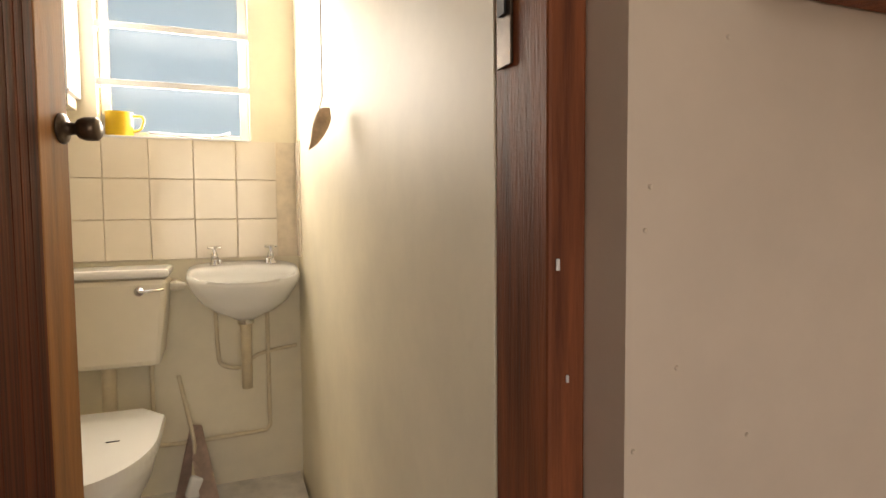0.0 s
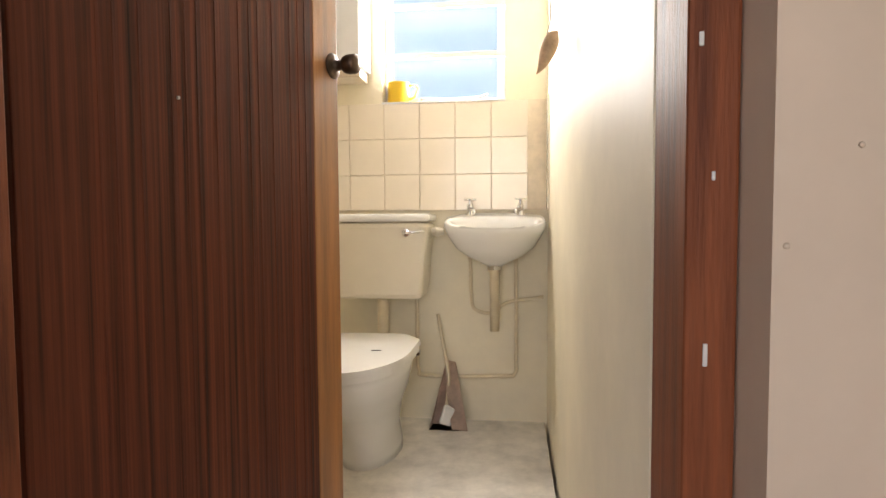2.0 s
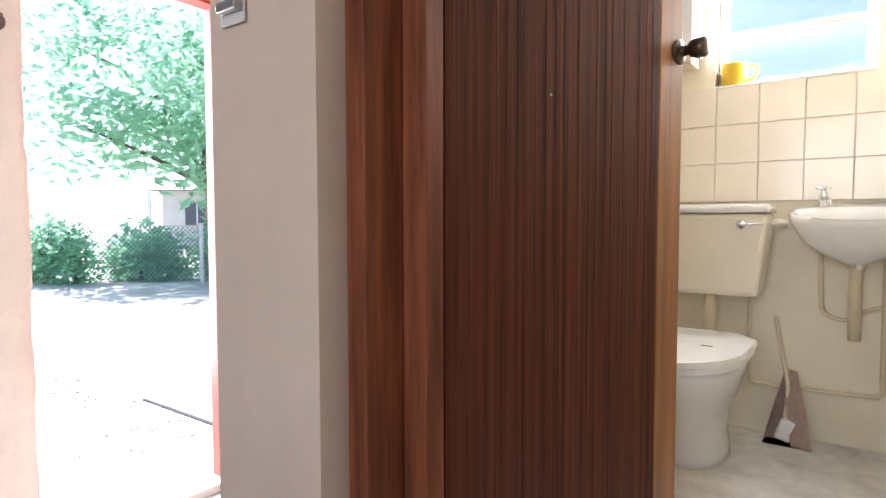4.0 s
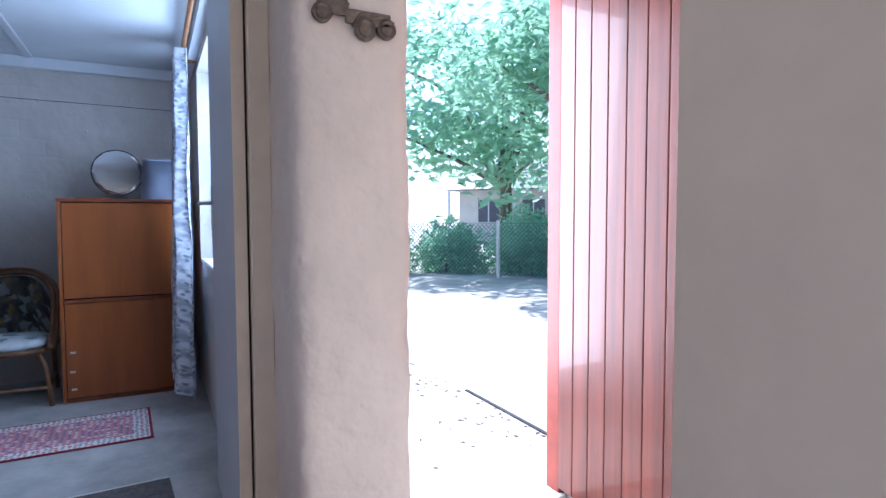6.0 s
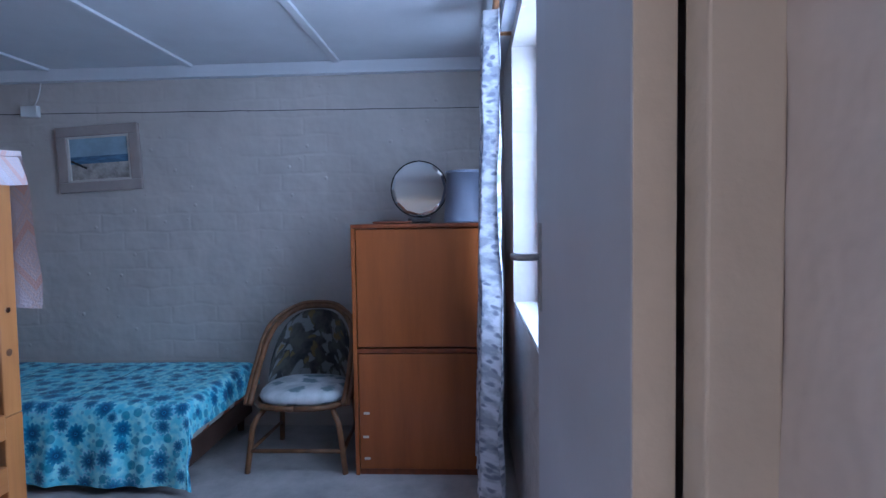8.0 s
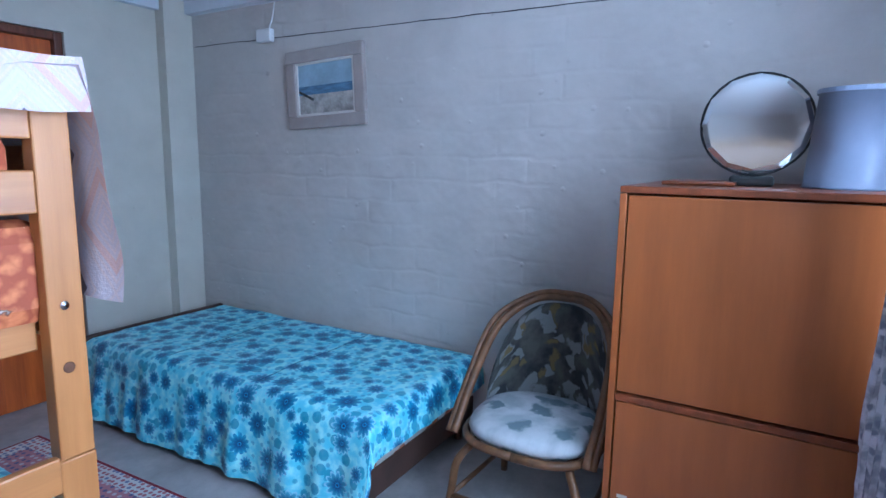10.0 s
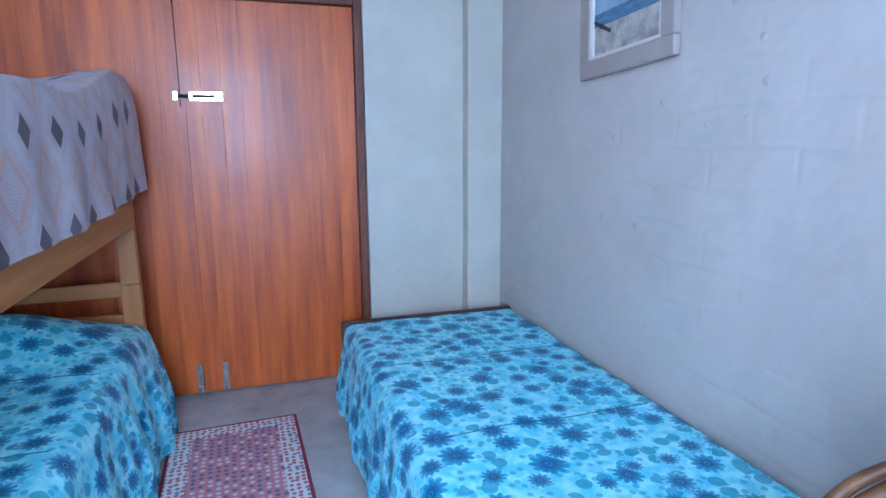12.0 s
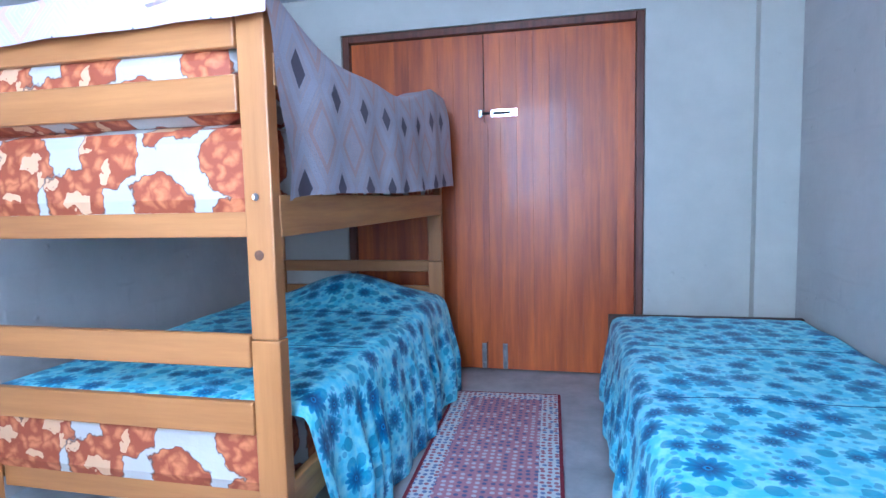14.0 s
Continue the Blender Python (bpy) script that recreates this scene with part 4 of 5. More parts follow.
sh = empty("light_pull", 0.245, 1.46, 1.525, "tan shell hanging on a grey pull cord", "pull cord")
part("cord", tube(bmesh.new(), [(0, 0, 0.13), (0, 0, 0.5), (0.002, 0, HC - 1.525)], 0.0016, 6), "string", sh)
part("cord_loop", tube(bmesh.new(), [(0, 0, 0.135), (-0.008, 0, 0.10), (-0.012, 0, 0.04)], 0.0012, 6), "string", sh)
bm = bmesh.new()
tube(bm, arc([(-0.035, 0, 0.0), (-0.022, 0, 0.02), (-0.008, 0, 0.055), (0.006, 0.004, 0.09), (0.018, 0, 0.105)], 6), [0.002 + 0.019 * math.sin(math.pi * (i / 24) ** 1.4) for i in range(25)], 12)
part("shell", bm, "shell", sh, "ridged tan shell", True)


# ---------------------------------------------------------------- hall
def car_relief():
    e = empty("wall_ornament", -1.795, 0.322, 1.685, "dark pewter relief of a vintage car", "ornament", 90.0)
    bm = bmesh.new()
    for x0, x1, z0, z1 in ((-0.105, -0.02, -0.01, 0.028), (-0.03, 0.10, -0.028, 0.012), (-0.085, -0.03, 0.02, 0.042)):
        box(bm, x0, x1, -0.014, 0.0, z0, z1, 0.005)
    part("body", bm, "pewter", e)
    part("windscreen", tube(bmesh.new(), [(-0.02, -0.01, 0.02), (-0.045, -0.01, 0.06), (-0.005, -0.01, 0.058)], 0.0035, 8), "pewter", e)
    for x, z, r in ((-0.092, -0.008, 0.027), (0.026, -0.038, 0.03), (0.088, -0.030, 0.027)):
        w = part("wheel", lathe(bmesh.new(), [(r * 0.55, 0), (r, 0), (r, 0.014), (r * 0.8, 0.018), (r * 0.55, 0.014)], 20), "pewter", e)
        w.matrix_basis = pose(x, 0.0, z, 90, 0, 0)
        part("hub", lathe(bmesh.new(), [(0, 0), (r * 0.5, 0), (r * 0.45, 0.006), (0, 0.008)], 16), "mount" if r == 0.03 else "pewter", w)
    part("mudguard", tube(bmesh.new(), arc([(-0.01, -0.012, -0.035), (0.015, -0.014, 0.0), (0.05, -0.014, -0.005), (0.075, -0.014, 0.002), (0.108, -0.012, -0.012)], 5), 0.005, 8), "pewter", e)


car_relief()
br = empty("wall_bracket", -0.72, 0.408, 1.45, "small dull steel bracket on the plaster", "bracket")
part("plate", B(-0.03, 0.03, -0.006, -0.001, -0.02, 0.03, 0.002), "white", br)
part("catch", B(-0.02, 0.03, -0.022, -0.0065, -0.004, 0.012, 0.003), "steel", br)
ws = empty("wall_shelf", 0.76, 0.424, 1.553, "brown wooden shelf on the hall wall", "shelf")
part("board", B(-0.28, 0.3, -0.13, -0.001, 0.02, 0.042, 0.004), "frame", ws)
part("bracket", B(-0.02, 0.0, -0.10, -0.001, -0.02, 0.0195, 0.003), "frame", ws)


# ---------------------------------------------------------------- bedroom
def spread(name, parent, hw, hl, top, drops, material, hump=None, seed=0.0, fold=0.05):
    """A bedspread over a mattress of half size hw, hl. drops: how far it hangs at x-, x+, y-, y+."""
    dxm, dxp, dym, dyp = drops
    r = 0.05

    def bend(u, h, lo, hi):
        if u > h - r:
            o = u - (h - r)
            a = min(o / r, math.pi / 2)
            return (h - r + r * math.sin(a), r * (1 - math.cos(a)) + max(0, o - r * math.pi / 2), max(0.0, o - r), 1)
        if u < -(h - r):
            o = -(h - r) - u
            a = min(o / r, math.pi / 2)
            return (-(h - r + r * math.sin(a)), r * (1 - math.cos(a)) + max(0, o - r * math.pi / 2), max(0.0, o - r), -1)
        return (u, 0.0, 0.0, 0)

    def fn(u, v):
        x, d1, o1, s1 = bend(u, hw, dxm, dxp)
        y, d2, o2, s2 = bend(v, hl, dym, dyp)
        z = top - max(d1, d2) - 0.15 * min(d1, d2)
        if s1 and o1 > 0:
            wv = noise3(seed, v, 0.3, 7.0) + 0.6 * noise3(seed + 4, v, 0.1, 15.0)
            x += s1 * (fold * wv * min(1, o1 / 0.25) + 0.05 * min(1, o1 / 0.3))
        if s2 and o2 > 0:
            wv = noise3(seed + 9, u, 0.3, 7.0) + 0.6 * noise3(seed + 2, u, 0.1, 15.0)
            y += s2 * (fold * wv * min(1, o2 / 0.25) + 0.04 * min(1, o2 / 0.3))
        if o1 == 0 and o2 == 0 or hump:
            z += 0.008 * noise3(u, v, seed, 4.0)
        if hump:
            hx, hy, rx, ry, hh = hump
            q = ((u - hx) / rx) ** 2 + ((y - hy) / ry) ** 2
            z += hh * math.exp(-q) * (1 if o1 == 0 else max(0, 1 - o1 / 0.3))
        return (x, y, max(z, 0.006))
    q = math.pi / 2 * r - r
    for k in (-0.33, 0.30):
        seam = part("seam", tube(bmesh.new(), [Vector(fn(-hw + 0.06 + (2 * hw - 0.12) * i / 24, hl * k)) + Vector((0, 0, 0.001)) for i in range(25)], 0.0013, 5), "seam", parent, "dark stitched seam")
    return part(name, sheet(fn, 70, 110, -hw - (dxm - q if dxm else 0), hw + (dxp - q if dxp else 0), -hl - (dym - q if dym else 0), hl + (dyp - q if dyp else 0)), material, parent, "", True)


def single_bed():
    e = empty("single_bed", -4.655, -2.36, 0, "single bed with dark base against the wall", "bed")
    hw, hl = 0.425, 0.90
    part("mattress", uvbox(-hw, hw, -hl, hl, 0.22, 0.412, 0.04), "orange", e)
    part("base", B(-hw + 0.02, hw - 0.02, -hl + 0.02, hl - 0.02, 0.10, 0.218, 0.005), "dark", e)
    part("headboard", B(-hw, hw + 0.02, -hl - 0.045, -hl - 0.012, 0.0, 0.412, 0.006), "dark", e, "dark wooden head panel")
    for x in (-hw + 0.06, hw - 0.06):
        for y in (-hl + 0.08, hl - 0.08):
            part("leg", lathe(bmesh.new(), [(0, 0), (0.018, 0), (0.025, 0.098), (0, 0.098)], 12, (x, y, 0)), "dark", e)
    s = empty("bedspread", -4.655, -2.36, 0, "aqua floral bedspread spread over the single bed", "bedspread")
    spread("cloth", s, hw + 0.006, hl + 0.006, 0.42, (0.05, 0.385, 0.02, 0.15), "blue", seed=1.0, fold=0.035)


single_bed()


def bunk_bed():
    e = empty("bunk_bed", -2.89, -2.43, 0, "honey pine bunk bed with knots and bolts", "bunk bed")
    hx, hy, p = 0.49, 0.875, 0.075
    for sx in (-1, 1):
        for sy in (-1, 1):
            x, y = sx * (hx - p / 2), sy * (hy - p / 2 - 0.0)
            top = 1.45 if sy > 0 else 1.50
            po = part("post", B(x - p / 2, x + p / 2, y - 0.022, y + 0.022, 0.0, 0.678, 0.004), "pine", e)
            part("upper_post", B(x - p / 2 + 0.002, x + p / 2 - 0.002, y - 0.022, y + 0.022, 0.680, top, 0.004), "pine", e)
            if sx < 0 and sy > 0:
                part("bolt", lathe(bmesh.new(), [(0, 0), (0.010, 0), (0.009, 0.004), (0, 0.005)], 14), "chrome", po).matrix_basis = pose(x + 0.004, y + 0.022, 1.016, -90, 0, 0)
                part("knot", lathe(bmesh.new(), [(0, 0), (0.013, 0), (0.011, 0.0015), (0, 0.002)], 14), "knot", po).matrix_basis = pose(x + 0.004, y + 0.0215, 0.881, -90, 0, 0)
    # end rails, north and south
    for sy in (1, -1):
        y = sy * (hy - 0.022)
        for z0, z1 in ((1.21, 1.295), (0.612, 0.692), (0.446, 0.527)) if sy > 0 else ((1.30, 1.37), (1.175, 1.245), (0.62, 0.68), (0.47, 0.545)):
            part("end_rail", B(-hx + p + 0.001, hx - p - 0.001, y - 0.012, y + 0.012, z0, z1, 0.004), "pinex", e)
    part("end_rail", B(-hx + p + 0.001, hx - p - 0.001, hy - 0.034, hy - 0.010, 1.355, 1.435, 0.004), "pinex", e)
    for z0, z1 in ((0.92, 1.02), (0.22, 0.32)):
        for sx in (-1, 1):
            x = sx * (hx - 0.012)
            part("side_rail", B(x - 0.012, x + 0.012, -hy + 0.048, hy - 0.048, z0, z1, 0.004), "piney", e)
        part("end_board", B(-hx + p + 0.001, hx - p - 0.001, hy - 0.084, hy - 0.060, z0, z1 - 0.03, 0.004), "pinex", e)
        for k in range(9):
            y = -hy + 0.14 + k * 0.18
            part("slat", B(-hx + 0.026, hx - 0.026, y, y + 0.07, z0 + 0.03, z0 + 0.048, 0.002), "pinex", e)
    part("guard_rail", B(-hx, -hx + 0.022, -hy + 0.048, hy - 0.048, 1.27, 1.345, 0.004), "piney", e)
    m1 = empty("upper_mattress", -2.89, -2.43, 0.969, "white mattress with orange flowers on the upper bunk", "mattress")
    part("ticking", uvbox(-hx + 0.03, hx - 0.03, -hy + 0.05, hy - 0.045, 0.0, 0.225, 0.045), "orange", m1)
    m2 = empty("upper_pillow", -2.87, -1.75, 1.195, "rolled orange-flowered bedding on the upper bunk", "bedding")
    part("ticking", uvbox(-0.42, 0.44, -0.16, 0.17, 0.0, 0.20, 0.06), "orange", m2)
    m3 = empty("lower_mattress", -2.89, -2.43, 0.27, "white mattress with orange flowers on the lower bunk", "mattress")
    part("ticking", uvbox(-hx + 0.03, hx - 0.03, -hy + 0.05, hy - 0.045, 0.0, 0.20, 0.04), "orange", m3)
    m4 = empty("lower_pillow", -2.89, -3.06, 0.472, "pillow under the aqua bedspread", "pillow")
    part("case", uvbox(-0.30, 0.30, -0.17, 0.18, 0.0, 0.03, 0.012), "orange", m4)
    s = empty("bedspread", -2.89, -2.44, 0, "rumpled aqua floral bedspread over the lower bunk", "bedspread")
    spread("cloth", s, 0.51, 0.80, 0.495, (0.50, 0.03, 0.02, 0.03), "blue", (-0.06, -0.60, 0.32, 0.24, 0.14), 5.0, 0.05)


bunk_bed()


def hanging_blanket():
    e = empty("blanket", -3.385, -2.43, 1.0, "grey-pink diamond blanket hung over the bunk rail", "blanket")

    def top(y):
        # the upper edge sags between the near post and the far one
        t = (0.88 - y) / 1.76
        near, far = max(0.0, 1 - t / 0.30), max(0.0, (t - 0.48) / 0.52)
        return 0.395 + 0.10 * near * near + 0.13 * far * (2 - far) * min(1.0, far * 1.4) + 0.006 * math.sin(9 * y)

    def fn(u, v):
        # u along the bunk, v across: negative on the bed side, positive hanging down
        y = 0.875 - u
        h = top(y)
        drop = h - (0.025 - 0.02 * math.exp(-max(0, u) / 0.12) + 0.04 * max(0.0, min(1.0, (u - 0.9) / 0.8)))
        if v > 0:
            z = h - v / 0.40 * drop
            x = -0.002 - 0.022 * math.sin(min(1, v * 8) * math.pi / 2) - 0.02 * min(1, max(0, u) / 0.4) * v / 0.4 - 0.035 * math.exp(-max(0, u) / 0.07) * (v / 0.4) ** 1.5 * (1 + 0.3 * math.sin(v * 25)) + 0.016 * noise3(u, 0.5 * v, 2, 5) * v / 0.3 + 0.008 * math.sin(u * 21) * v / 0.4
        else:
            x = -0.002 - v * 0.95
            z = h + 0.012 * math.sin(v * 14) - 0.3 * max(0, -v - 0.1) + 0.01 * noise3(u, v, 5, 6)
        return (x, y, z)
    part("cloth", sheet(fn, 70, 44, -0.02, 1.77, -0.30, 0.40), "diamond", e, "", True)

    def flap(u, v):
        return (0.0 + u, 0.884 + 0.008 * math.sin(u * 16) + 0.02 * math.sin(min(1, v * 6) * math.pi / 2), 0.50 - v * (1 - 0.15 * u) - 0.03 * u + 0.008 * noise3(u, v, 1, 7))
    part("end_flap", sheet(flap, 30, 10, -0.02, 0.92, -0.02, 0.09), "diamond", e, "", True)


hanging_blanket()


def cabinet():
    e = empty("cabinet", -4.755, -0.345, 0, "orange-brown veneered cabinet with two drop doors", "cabinet")
    w, d, h = 0.355, 0.345, 1.262
    t = 0.02
    part("side", B(-d, d, -w, -w + t, 0.0, h - t - 0.001, 0.002), "cab", e)
    part("side", B(-d, d, w - t, w, 0.0, h - t - 0.001, 0.002), "cab", e)
    part("top", B(-d, d + 0.003, -w, w, h - t, h, 0.003), "cabdark", e)
    part("back", B(-d, -d + 0.01, -w + t + 0.001, w - t - 0.001, 0.0, h - t - 0.001), "cabdark", e)
    part("shelf", B(-d + 0.011, d - 0.022, -w + t + 0.001, w - t - 0.001, 0.60, 0.62), "cabdark", e)
    part("rail", B(d - 0.02, d + 0.001, -w + t + 0.001, w - t - 0.001, 0.622, 0.642, 0.002), "cabdark", e)
    part("plinth", B(d - 0.03, d - 0.012, -w + t + 0.001, w - t - 0.001, 0.0, 0.028, 0.002), "cabdark", e)
    a = part("door", B(d - 0.02, d - 0.004, -w + t + 0.004, w - t - 0.004, 0.65, h - t - 0.006, 0.003), "cab", e)
    b = part("door", B(d - 0.02, d - 0.004, -w + t + 0.004, w - t - 0.004, 0.032, 0.617, 0.003), "cab", e)
    part("knob", lathe(bmesh.new(), [(0, 0), (0.006, 0), (0.012, 0.014), (0.009, 0.022), (0, 0.023)], 14), "steel", b).matrix_basis = pose(d - 0.004, w - 0.06, 0.56, 0, 90, 0)
    for y, z in ((-w + 0.045, 0.31), (-w + 0.04, 0.19), (-w + 0.045, 0.08)):
        part("scratch", B(d - 0.0042, d - 0.0032, y, y + 0.03, z, z + 0.012), "mount", b, "pale chipped veneer")


cabinet()

mi = empty("table_mirror", -4.73, -0.385, 1.263, "round frameless mirror on a small dark stand", "mirror", 3)
m_ = part("glass", lathe(bmesh.new(), [(0, 0), (0.145, 0), (0.150, 0.003), (0.136, 0.009), (0, 0.0095)], 12), "mirror", mi)
m_.matrix_basis = pose(0.0, 0.0, 0.185, 0, 84, 0)
part("rim", tube(bmesh.new(), [(-0.006 - 0.015 * math.cos(2 * math.pi * k / 32), 0.152 * math.sin(2 * math.pi * k / 32), 0.185 + 0.152 * math.cos(2 * math.pi * k / 32)) for k in range(33)], 0.004, 6), "black", mi, "dark rim", True)
part("stand", B(-0.05, 0.05, -0.06, 0.06, 0.0, 0.03, 0.008), "black", mi)
pb_ = empty("waste_bin", -4.72, -0.135, 1.263, "grey-blue plastic bin standing on the cabinet", "bin")
part("body", lathe(bmesh.new(), [(0, 0.27), (0.10, 0.27), (0.098, 0.272), (0.118, 0.006), (0.122, 0.0), (0, 0.0)], 28), "lilac", pb_, "", True)
part("rim", lathe(bmesh.new(), [(0.098, 0.262), (0.105, 0.262), (0.105, 0.275), (0.098, 0.275)], 28), "lilac", pb_)
tr_ = empty("tray", -4.70, -0.52, 1.263, "flat dark tray on the cabinet", "tray")
part("dish", B(-0.12, 0.12, -0.10, 0.10, 0.0, 0.012, 0.005), "cabdark", tr_)


def chair():
    e = empty("rattan_chair", -4.66, -1.01, 0, "rattan tub chair with leaf-print back and pale seat", "chair")
    # front is towards +x
    sh_ = 0.335
    for y in (-0.235, 0.235):
        s = 1 if y > 0 else -1
        part("leg", tube(bmesh.new(), arc([(0.235, y * 1.08, 0.0), (0.225, y, 0.15), (0.215, y * 0.93, 0.25), (0.15, y * 0.75, 0.315), (0.0, y * 0.8, 0.322)], 6), 0.015), "cane", e, "", True)
        part("leg", tube(bmesh.new(), arc([(-0.22, y * 0.95, 0.0), (-0.21, y * 0.92, 0.15), (-0.22, y * 0.9, 0.30)], 5), 0.015), "cane", e, "", True)
        part("stretcher", tube(bmesh.new(), [(0.23, y * 1.03, 0.11), (-0.21, y * 0.93, 0.11)], 0.010), "cane", e, "", True)
    part("stretcher", tube(bmesh.new(), [(0.23, -0.24, 0.115), (0.23, 0.24, 0.115)], 0.011), "cane", e, "", True)
    part("seat_rim", tube(bmesh.new(), [(0.24 * math.copysign(abs(math.cos(a)) ** 0.7, math.cos(a)), 0.245 * math.copysign(abs(math.sin(a)) ** 0.7, math.sin(a)), sh_) for a in (2 * math.pi * k / 40 for k in range(41))], 0.015), "cane", e, "", True)
    for o, r in ((0.0, 0.016), (0.022, 0.012)):
        part("back_hoop", tube(bmesh.new(), arc([(0.20, -0.245 - o, 0.345), (0.05, -0.248 - o, 0.50), (-0.12, -0.225 - o, 0.67 + o), (-0.24, -0.13, 0.765 + o), (-0.265, 0.0, 0.785 + o), (-0.24, 0.13, 0.765 + o), (-0.12, 0.225 + o, 0.67 + o), (0.05, 0.248 + o, 0.50), (0.20, 0.245 + o, 0.345)], 8), r), "cane", e, "", True)

    def back(u, v):
        a = u / 0.30
        hoop = 0.765 - 0.30 * abs(a / 1.28) ** 2.6
        z = 0.335 + (hoop - 0.335) * v / 0.45
        x = -0.20 - 0.06 * v / 0.45 + 0.23 * (1 - math.cos(a)) * 1.1 + 0.022 * math.sin(math.pi * min(1, v / 0.45))
        return (x, 0.248 * math.sin(a), z)
    part("backrest", sheet(back, 30, 18, -0.36, 0.36, 0.0, 0.45, 0.03), "darkfl", e, "dark leaf-print padded backrest", True)
    bm = bmesh.new()
    uv = bm.loops.layers.uv.new("UV")
    n = 36
    rings = []
    for k, z in ((0.96, sh_ + 0.012), (1.0, sh_ + 0.035), (0.96, sh_ + 0.058), (0.8, sh_ + 0.070), (0.4, sh_ + 0.077), (0.02, sh_ + 0.079)):
        rings.append([bm.verts.new((0.012 + 0.225 * k * math.copysign(abs(math.cos(2 * math.pi * i / n)) ** 0.7, math.cos(2 * math.pi * i / n)), 0.232 * k * math.copysign(abs(math.sin(2 * math.pi * i / n)) ** 0.7, math.sin(2 * math.pi * i / n)), z)) for i in range(n)])
    for a, b in zip(rings, rings[1:]):
        for i in range(n):
            f = bm.faces.new((a[i], a[(i + 1) % n], b[(i + 1) % n], b[i]))
    bm.faces.new(rings[0])
    for f in bm.faces:
        for lp in f.loops:
            lp[uv].uv = (lp.vert.co.x + lp.vert.co.z, lp.vert.co.y)
    part("seat_cushion", bm, "palefl", e, "pale printed seat cushion", True)


chair()


def rug():
    e = empty("rug", -3.77, -1.72, 0.0, "maroon patterned runner rug with cream border", "rug", 2.3)
    hx, hy = 0.268, 1.505

    def flat(x0, x1, y0, y1, z):
        return uvbox(x0, x1, y0, y1, 0.001, z, 0.001)
    part("field", flat(-hx + 0.09, hx - 0.09, -hy + 0.09, hy - 0.09, 0.008), "rugf", e)
    for b in ((-hx + 0.014, -hx + 0.09, -hy + 0.014, hy - 0.014), (hx - 0.09, hx - 0.014, -hy + 0.014, hy - 0.014), (-hx + 0.09, hx - 0.09, -hy + 0.014, -hy + 0.09), (-hx + 0.09, hx - 0.09, hy - 0.09, hy - 0.014)):
        part("border", flat(*b, 0.009), "rugb", e, "cream patterned border")
    for b in ((-hx, -hx + 0.014, -hy, hy), (hx - 0.014, hx, -hy, hy), (-hx + 0.014, hx - 0.014, -hy, -hy + 0.014), (-hx + 0.014, hx - 0.014, hy - 0.014, hy)):
        part("edge", flat(*b, 0.008), "rugedge", e, "dark red bound edge")


rug()
dm = empty("door_mat", -2.62, -0.36, 0.0, "dark patterned mat at the bedroom door", "mat", 4)
part("mat_body", B(-0.36, 0.36, -0.24, 0.24, 0.001, 0.012, 0.003), "matdark", dm)
part("fringe", B(-0.385, -0.362, -0.24, 0.24, 0.001, 0.006, 0.001), "mount", dm)


def picture():
    e = empty("picture", -5.107, -2.40, 1.488, "framed seascape painting in a grey-beige frame, hung askew", "picture", 90.0)
    e.matrix_world = pose(-5.107, -2.40, 1.488, 0, -2.6, 90)
    w, h, f = 0.265, 0.41, 0.065
    for b in ((-w, w, 0, f), (-w, w, h - f, h), (-w, -w + f, f, h - f), (w - f, w, f, h - f)):
        part("frame_side", B(b[0], b[1], -0.03, -0.002, b[2], b[3], 0.006), "picframe", e)
    g = f + 0.012
    for b in ((-w + f, w - f, f, g), (-w + f, w - f, h - g, h - f), (-w + f, -w + g, g, h - g), (w - g, w - f, g, h - g)):
        part("slip", B(b[0], b[1], -0.024, -0.004, b[2], b[3], 0.002), "mount", e)
    c = part("canvas", B(-w + g, w - g, -0.012, -0.004, g, h - g), "dune", e, "painted beach and dunes")
    part("painted_sky", B(-w + g, w - g, -0.0135, -0.0122, g + 0.13, h - g), "skyp", c)
    part("painted_sea", B(-w + g, w - g, -0.0145, -0.0136, g + 0.10, g + 0.145), "seap", c)
    bm = bmesh.new()
    tube(bm, [(-w + g + 0.004 + 0.012 * i, -0.0125, g + 0.12 - 0.006 * i) for i in range(9)], [0.006 + 0.006 * abs(noise3(i, 1, 1, 0.7)) for i in range(9)], 7)
    part("painted_scrub", bm, "shrub", c)


picture()
jb = empty("junction_box", -5.108, -2.84, 1.985, "small white junction box on the plaster", "junction box")
part("cover", B(0.0, 0.035, -0.055, 0.055, -0.03, 0.04, 0.006), "white", jb)
part("cable", tube(bmesh.new(), arc([(0.008, 0.02, 0.04), (0.008, 0.05, 0.10), (0.008, 0.07, 0.18)], 4), 0.004), "white", jb, "", True)


